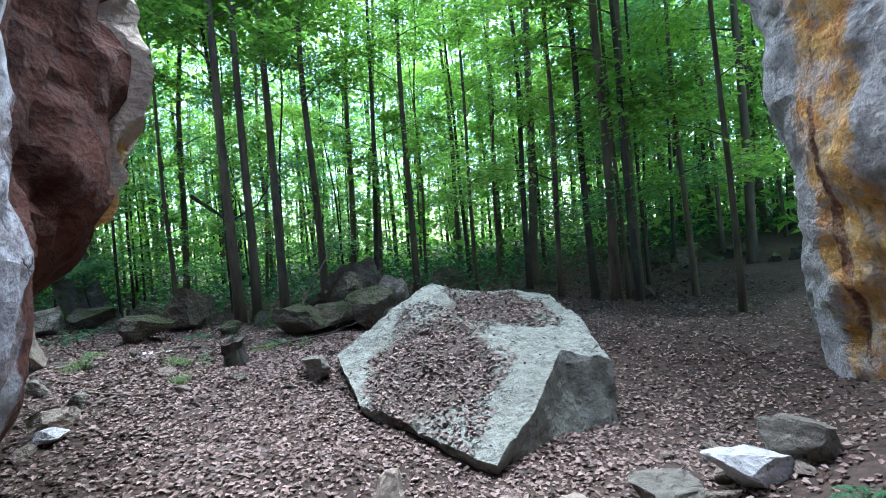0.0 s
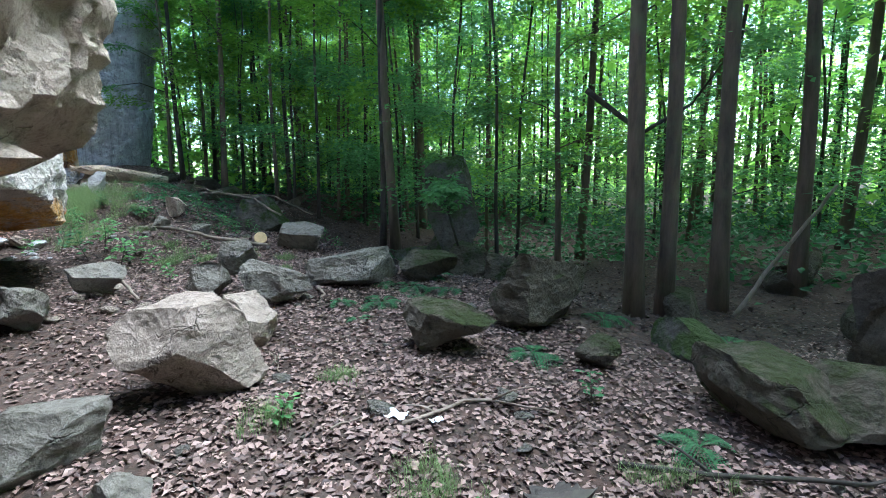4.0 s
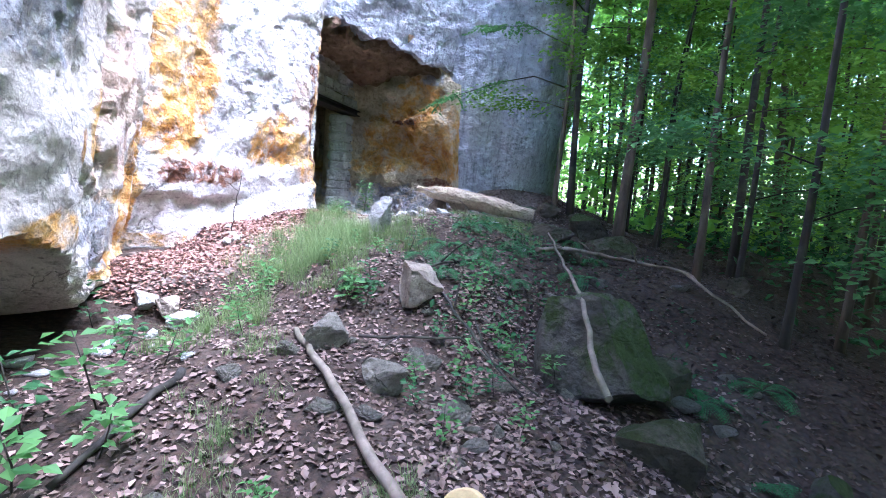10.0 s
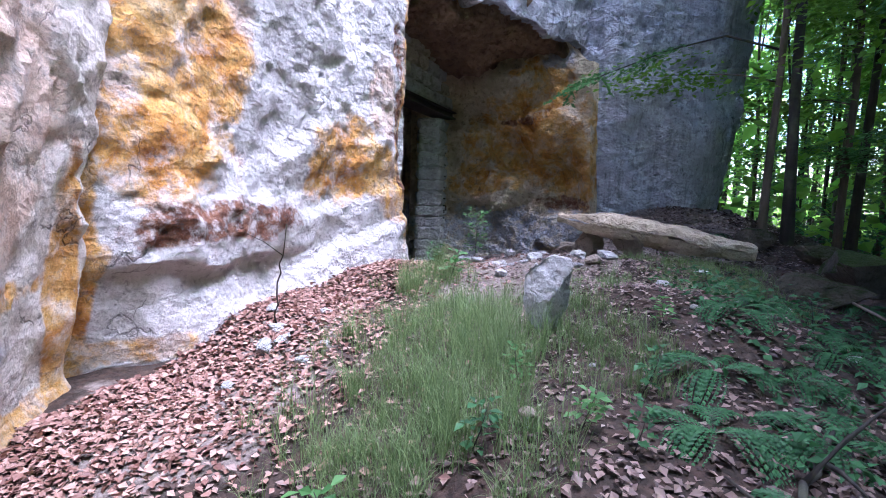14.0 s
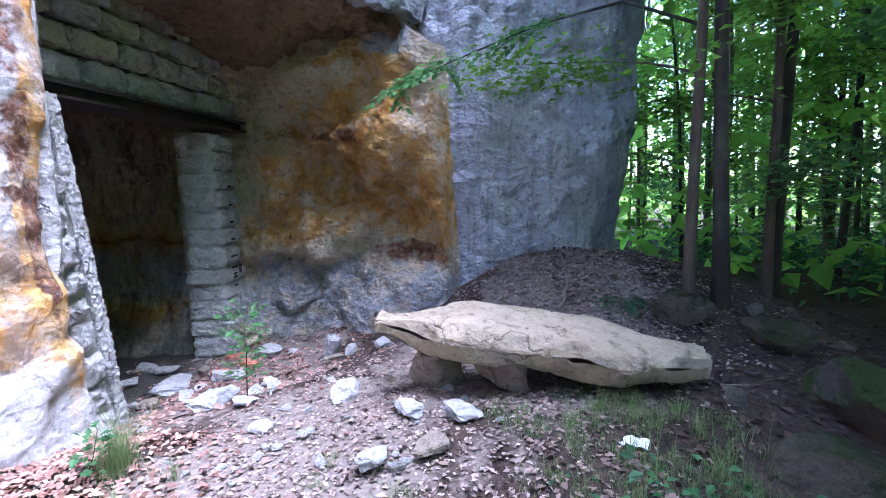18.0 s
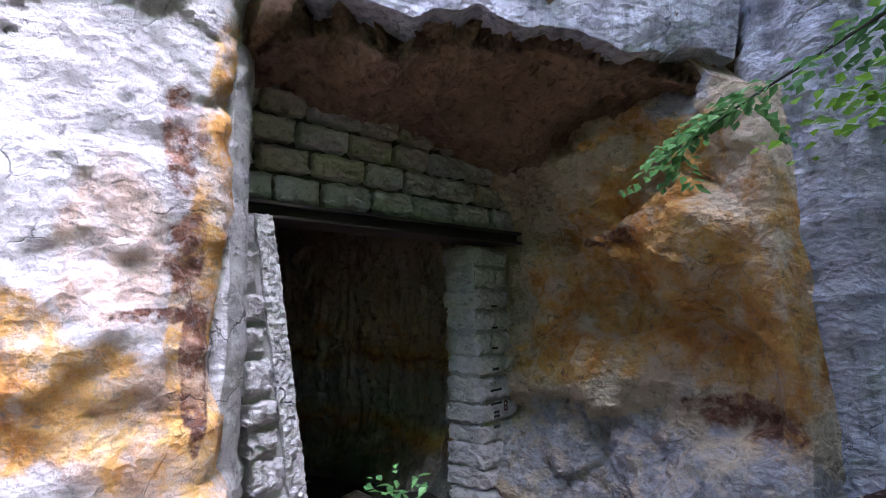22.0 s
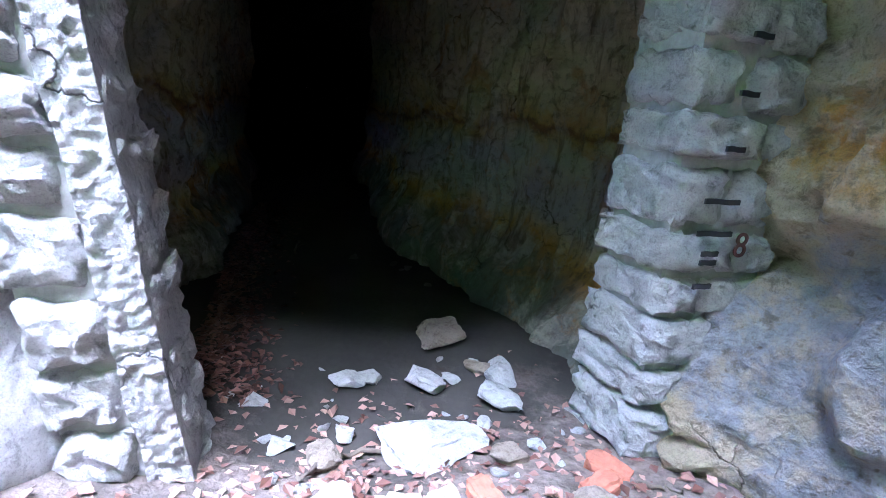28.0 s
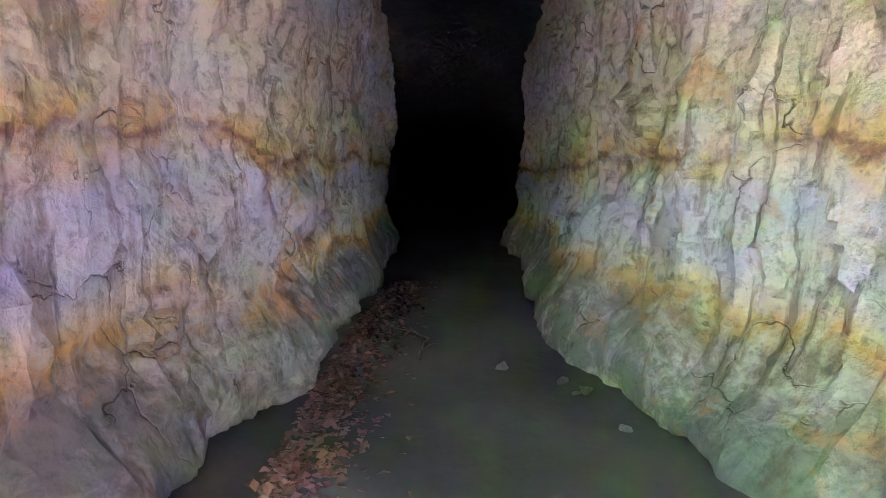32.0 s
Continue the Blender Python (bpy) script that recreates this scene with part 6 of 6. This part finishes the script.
# ---- sticks and fallen branches ----
def stick(pts, r0, r1, material, label, name="branch", twigs=0, seed=1):
    """A bent dead branch through plan points (x, y, height above the ground)."""
    rnd = random.Random(seed)
    bm = bmesh.new()
    line = [Vector((x, y, ground(x, y) + h)) for x, y, h in pts]
    fine = []
    for a, b in zip(line, line[1:]):
        for k in range(5):
            fine.append(a.lerp(b, k / 5) + Vector((rnd.gauss(0, 0.012), rnd.gauss(0, 0.012), rnd.gauss(0, 0.006))))
    fine.append(line[-1])
    n = len(fine)
    root = part(name, bm_tube(fine, [r0 + (r1 - r0) * k / (n - 1) for k in range(n)]), material)
    bm.free()
    for k in range(twigs):
        p = fine[int(n * (0.25 + 0.7 * k / max(1, twigs)))]
        w = Vector((rnd.gauss(0, 1), rnd.gauss(0, 1), rnd.uniform(0.0, 0.5))).normalized() * rnd.uniform(0.2, 0.5)
        part("twig", bm_tube([p, p + w * 0.5 + Vector((0, 0, 0.02)), p + w], [r1 * 1.1, r1 * 0.8, r1 * 0.4]), material, root)
    return tagged(root, label, "branch")


def bm_tube(pts, radii, sides=7):
    bm = bmesh.new()
    tube(bm, pts, radii, sides)
    return bm


stick([(-11.0, 9.35, 0.42), (-12.3, 9.45, 0.75), (-14.2, 9.6, 0.55), (-16.6, 9.75, 0.35)], 0.022, 0.012, DEADWOOD, "long straight dead pole lying over a mossy mound", seed=1)
stick([(-15.4, 9.45, 0.15), (-15.9, 9.9, 0.22), (-16.0, 10.6, 0.2), (-15.2, 11.4, 0.25), (-14.2, 12.0, 0.1)], 0.035, 0.015, DEADWOOD, "crooked fallen branch under the trees", twigs=4, seed=2)
stick([(-12.25, 7.15, 0.03), (-11.6, 7.55, 0.05), (-10.9, 8.05, 0.05), (-10.0, 8.6, 0.04)], 0.025, 0.035, DEADWOOD, "pale barkless fallen branch across the path's edge", seed=3)
stick([(-13.0, 8.3, 0.12), (-12.3, 8.65, 0.2), (-11.75, 9.0, 0.06)], 0.014, 0.009, DARK_BARK, "thin dark stick among stones", twigs=2, seed=4)
stick([(-12.0, 7.75, 0.1), (-12.1, 8.5, 0.25), (-11.7, 9.1, 0.1)], 0.012, 0.007, DARK_BARK, "thin bent twig among stones", twigs=1, seed=5)
stick([(-11.35, 6.75, 0.03), (-11.0, 6.65, 0.03), (-10.5, 6.55, 0.03)], 0.03, 0.02, DARK_BARK, "dark piece of branch by the path", seed=6)
stick([(-3.75, 6.3, 0.02), (-3.7, 6.95, 0.03), (-3.3, 7.3, 0.02)], 0.014, 0.008, DEADWOOD, "dead stick in the leaves", twigs=2, seed=7)
stick([(-2.75, 7.05, 0.03), (-1.7, 7.75, 0.05), (-1.2, 8.3, 0.2)], 0.016, 0.01, DARK_BARK, "long dark stick against the mossy heap", twigs=2, seed=8)
stick([(-3.65, 4.9, 0.02), (-3.2, 4.8, 0.03), (-2.8, 4.9, 0.02)], 0.012, 0.008, DEADWOOD, "short dead stick in the leaves", seed=9)
stick([(-7.9, 6.0, 0.03), (-8.3, 5.95, 0.15), (-8.4, 5.7, 0.3)], 0.018, 0.012, DEADWOOD, "curved grey root by the dark block", seed=10)
stick([(-6.75, 7.6, 0.03), (-6.5, 7.5, 0.06), (-6.3, 7.3, 0.03)], 0.014, 0.008, DEADWOOD, "short curved dead twig", seed=11)
stick([(-3.4, 11.7, 0.0), (-3.0, 12.3, 0.9), (-2.6, 12.8, 1.7)], 0.03, 0.02, DEADWOOD, "dead pole leaning against a tree", seed=12)
stick([(-13.3, 7.95, 0.04), (-13.8, 8.2, 0.06), (-14.4, 8.6, 0.05)], 0.02, 0.012, DARK_BARK, "dark fallen branch among ferns", twigs=3, seed=13)
stick([(-12.9, 5.2, 0.04), (-12.6, 5.6, 0.06), (-12.4, 6.1, 0.04)], 0.014, 0.008, DEADWOOD, "dead stick at the cliff foot", seed=14)
stick([(-20.0, 4.9, 0.03), (-20.25, 4.7, 0.03), (-20.5, 4.75, 0.02)], 0.014, 0.009, DEADWOOD, "pale stick on the sandy cave floor", seed=15)
stick([(-20.15, 0.9, 0.02), (-20.2, 0.5, 0.03), (-20.05, 0.2, 0.02)], 0.012, 0.006, DEADWOOD, "pale forked twig on the cave floor", twigs=3, seed=16)
stick([(-20.7, 9.2, 0.05), (-20.2, 9.0, 0.12), (-19.9, 9.35, 0.05)], 0.016, 0.01, DEADWOOD, "grey dead twig on the bank", twigs=2, seed=17)
stick([(-15.6, 4.95, 0.02), (-15.5, 5.05, 0.5), (-15.35, 5.2, 0.95)], 0.008, 0.004, DARK_BARK, "thin bare seedling stem before the cliff", twigs=3, seed=18)
rs = random.Random(77)
for k in range(110):
    x, y = rs.choice([(-2.0, 5.5), (-4.5, 7.0), (-8.0, 8.2), (-10.8, 8.6), (-13.5, 9.0), (-19.5, 9.2), (0.5, 9.0), (-3.0, 4.8), (2.2, 5.6), (-11.5, 9.8), (-14.8, 9.6), (-20.3, 5.6)])
    x, y, a, ln = x + rs.gauss(0, 1.1), y + rs.gauss(0, 0.8), rs.uniform(0, 3.14), rs.uniform(0.15, 0.5)
    if y < 5.2 and x < -8 and x > -19.5 or (-1.5 < x < 1.8 and 2.8 < y < 7.6):
        continue
    ob = stick([(x, y, 0.012), (x + ln * 0.5 * math.cos(a), y + ln * 0.5 * math.sin(a), 0.02), (x + ln * math.cos(a + 0.2), y + ln * math.sin(a + 0.2), 0.012)], rs.uniform(0.004, 0.011), 0.004, rs.choice([DEADWOOD, DARK_BARK]),
               "small dead twig lying in the leaves", "twig", seed=200 + k)
    ob["group"] = "twigs on the forest floor"


# ---- the beech bough that hangs before the niche ----
def bough(name, pts, sprays, label, seed, leaf=0.085, r=0.02):
    rnd = random.Random(seed)
    root = tagged(new(name), label, "branch")
    line = [Vector(p) for p in pts]
    fine = []
    for a, b in zip(line, line[1:]):
        fine += [a.lerp(b, k / 6) for k in range(6)]
    fine.append(line[-1])
    n = len(fine)
    part("limb", bm_tube(fine, [r * (1 - 0.85 * k / n) for k in range(n)]), DARK_BARK, root)
    verts, faces = [], []
    for _ in range(sprays):
        k = int(n * rnd.uniform(0.35, 0.99))
        d = (fine[min(k + 1, n - 1)] - fine[max(0, k - 1)]).normalized()
        w = d + Vector((rnd.gauss(0, 0.6), rnd.gauss(0, 0.6), rnd.gauss(-0.05, 0.1)))
        spray(verts, faces, rnd, fine[k], w, rnd.uniform(0.25, 0.5), leaf, 14)
    ob = new("foliage", pydata("foliage", verts, faces, LEAF_COOL))
    ob.parent = root
    return root


bough("beech_bough", [(-20.35, 10.4, 4.7), (-20.25, 9.6, 4.9), (-20.2, 8.8, 4.7), (-20.4, 7.9, 4.4), (-20.65, 7.3, 4.2)], 26, "drooping beech bough with flat sprays of bluish-green leaves", 5)
bough("beech_bough", [(-20.35, 10.4, 5.6), (-20.3, 9.4, 6.0), (-20.2, 8.4, 5.9)], 26, "leafy beech bough reaching over the cliff", 6)
bough("beech_bough", [(-20.4, 10.6, 6.4), (-19.6, 9.6, 7.0), (-19.0, 8.6, 6.9)], 30, "leafy beech bough high over the path", 7)
bough("maple_bough", [(-8.1, 11.6, 0.2), (-7.9, 11.0, 1.2), (-7.4, 10.4, 1.75), (-6.9, 10.0, 1.7)], 46, "low spreading bough of a young maple with bright leaves", 8, 0.11, 0.03)
bough("crooked_bough", [(-5.8, 12.0, 3.2), (-5.0, 12.3, 2.5), (-4.4, 12.6, 2.9), (-3.8, 12.4, 3.6)], 10, "crooked dark bough between two trunks", 9, 0.1, 0.05)


# ---- painted gauge marks and small finds ----
def mark(x0, z0, w, h, material, y=5.1):
    bm = bmesh.new()
    bmesh.ops.create_grid(bm, x_segments=6, y_segments=2, size=0.5)
    for v in bm.verts:
        v.co = Vector((x0 + v.co.x * w, y + 0.004 * v.co.x, z0 + v.co.y * h + 0.0015 * math.sin(v.co.x * 9)))
    ob = part("gauge_mark", bm, material)
    mod = ob.modifiers.new("thick", "SOLIDIFY")
    mod.thickness = 0.012
    return ob


gauge = tagged(new("painted_gauge"), "black painted gauge ticks and a faded red number on the pillar", "marking")
for z, w in ((3.25, 0.1), (3.02, 0.1), (2.8, 0.1), (2.58, 0.1), (2.36, 0.19), (2.22, 0.19), (2.13, 0.09), (2.09, 0.09), (1.98, 0.1)):
    mark(-21.68, z, w, 0.022, TARRED).parent = gauge
txt = bpy.data.curves.new("number", "FONT")
txt.body, txt.size, txt.extrude = "8", 0.16, 0.003
txt.materials.append(RED_PAINT)
num = new("number", txt)
num.parent = gauge
num.matrix_world = pose(-21.8, 5.11, 2.12, 90, 0, 180)

for k, (x, y, turn) in enumerate([(-21.2, 5.3, 20), (-20.9, 5.5, 70), (-21.35, 5.15, 130), (-20.7, 5.25, 100)]):
    ob = new("brick", block_mesh("brick", 0.2, 0.1, 0.065, 400 + k, BRICK_RED, 0.012))
    ob.matrix_world = pose(x, y, ground(x, y) + 0.025, 4, 3, turn)
    tagged(ob, "broken red brick lying at the foot of the pillar", "brick", "broken bricks")


def log_slice():
    bm = bmesh.new()
    bmesh.ops.create_cone(bm, cap_ends=True, segments=22, radius1=0.115, radius2=0.112, depth=0.06)
    for v in bm.verts:
        v.co.x *= 1 + 0.06 * noise.noise(v.co * 9)
    bmesh.ops.bevel(bm, geom=[e for e in bm.edges], offset=0.006, segments=1, affect="EDGES")
    ob = part("log_slice", bm, CUT_WOOD)
    ob.matrix_world = pose(-10.35, 8.62, ground(-10.35, 8.62) + 0.1, 62, 0, 70)
    return tagged(ob, "round pale slice of sawn wood leaning beside the stone block", "log slice")


log_slice()


def stump():
    bm = bmesh.new()
    bmesh.ops.create_cone(bm, cap_ends=True, segments=18, radius1=0.16, radius2=0.13, depth=0.32)
    bmesh.ops.subdivide_edges(bm, edges=bm.edges[:], cuts=3, use_grid_fill=True)
    for v in bm.verts:
        v.co += Vector((v.co.x, v.co.y, 0.9 * v.co.z)) * 0.5 * fbm(v.co * 7, 4)
        v.co.z += 0.35 * v.co.x * (v.co.z > 0)
    ob = part("tree_stump", smooth(bm), DARK_BARK)
    sharpen(ob, 40)
    ob.matrix_world = pose(-2.65, 6.3, ground(-2.65, 6.3) + 0.14, 3, 2, 0)
    return tagged(ob, "short dark weathered tree stump in the leaves", "stump")


stump()


def paper(x, y, size, turn, seed):
    bm = bmesh.new()
    bmesh.ops.create_grid(bm, x_segments=8, y_segments=8, size=0.5)
    for v in bm.verts:
        v.co.z = 0.35 * noise.noise(v.co * 3 + Vector((seed, 0, 0))) + 0.25
    ob = part("crumpled_paper", bm, WHITE_PAPER)
    ob.matrix_world = pose(x, y, ground(x, y) + 0.004, 0, 0, turn) @ Matrix.Diagonal((size, size * 0.7, size * 0.6, 1))
    mod = ob.modifiers.new("thick", "SOLIDIFY")
    mod.thickness = 0.01
    return tagged(ob, "crumpled white paper tissue on the ground", "litter")


paper(-3.85, 6.35, 0.14, 30, 1)
paper(-3.65, 6.5, 0.08, 80, 2)
paper(-17.95, 8.9, 0.16, 60, 3)


def mushroom(x, y):
    root = tagged(new("mushroom"), "small brown mushroom standing in the grass", "mushroom")
    bm = bmesh.new()
    tube(bm, [(0, 0, 0), (0.004, 0, 0.04), (0, 0, 0.075)], [0.014, 0.011, 0.01], 10)
    part("stalk", bm, WHITE_PAPER, root)
    bm = bmesh.new()
    bmesh.ops.create_uvsphere(bm, u_segments=16, v_segments=8, radius=0.045)
    for v in bm.verts:
        v.co.z = 0.078 + max(v.co.z, -0.008) * 0.6
    part("cap", smooth(bm), BUFF_STONE, root)
    root.matrix_world = pose(x, y, ground(x, y))


mushroom(-14.1, 7.15)

# small stones strewn over the slope and along the cliff
rp = random.Random(15)
pebbles = [rock_mesh(300 + k, 8, 0.04, 2) for k in range(5)]
meshes = []
for k, bm in enumerate(pebbles):
    for mat in (BOULDER, BUFF_STONE, PALE_STONE):
        me = bpy.data.meshes.new("stone")
        bm.to_mesh(me)
        me.materials.append(mat)
        meshes.append((me, mat))
    bm.free()
BANDS = [((-2.5, 5.5), 1.6, 22, 0.12, BOULDER), ((1.9, 3.0), 0.6, 16, 0.16, BUFF_STONE), ((-3.3, 4.4), 0.8, 14, 0.14, BUFF_STONE), ((-5.5, 7.5), 1.4, 18, 0.16, BOULDER), ((-9, 8.2), 1.4, 16, 0.12, BOULDER), ((-11.8, 8.2), 0.9, 18, 0.16, BOULDER),
         ((-12.6, 5.6), 0.6, 16, 0.14, PALE_STONE), ((-15.5, 5.2), 0.5, 10, 0.14, PALE_STONE), ((-18.4, 7.2), 1.0, 40, 0.08, PALE_STONE), ((-20.3, 5.6), 0.8, 34, 0.07, PALE_STONE), ((-20.5, 4.2), 0.6, 16, 0.06, PALE_STONE), ((-20.9, 9.3), 0.7, 40, 0.07, BUFF_STONE),
         ((-21.2, 1.6), 0.4, 8, 0.1, BOULDER), ((-16.5, 8.6), 1.0, 10, 0.1, PALE_STONE), ((-8.5, 6.0), 0.6, 10, 0.14, BUFF_STONE), ((-20.0, 10.4), 0.9, 14, 0.16, MOSSY), ((-13.4, 10.0), 1.0, 10, 0.2, BOULDER)]
for (cx, cy), r, n, size, mat in BANDS:
    pool = [m for m, q in meshes if q is mat] or [m for m, q in meshes if q is BOULDER]
    for _ in range(n):
        x, y, s = cx + rp.gauss(0, r), cy + rp.gauss(0, r * 0.8), size * rp.uniform(0.5, 1.5)
        if (-19.3 < x < -9 and y < 4.75 + 0.3 * (x > -13)) or (-1.6 < x < 1.9 and 2.9 < y < 7.8) or x < -22 and y < 8.5:
            continue
        ob = new("stone", rp.choice(pool))
        ob.matrix_world = pose(x, y, ground(x, y) + 0.1 * s, rp.uniform(-15, 15), rp.uniform(-15, 15), rp.uniform(0, 360)) @ Matrix.Diagonal((s, s * rp.uniform(0.6, 0.9), s * rp.uniform(0.35, 0.65), 1))
        tagged(ob, "small angular stone lying on the ground", "stone", "small stones on the ground")
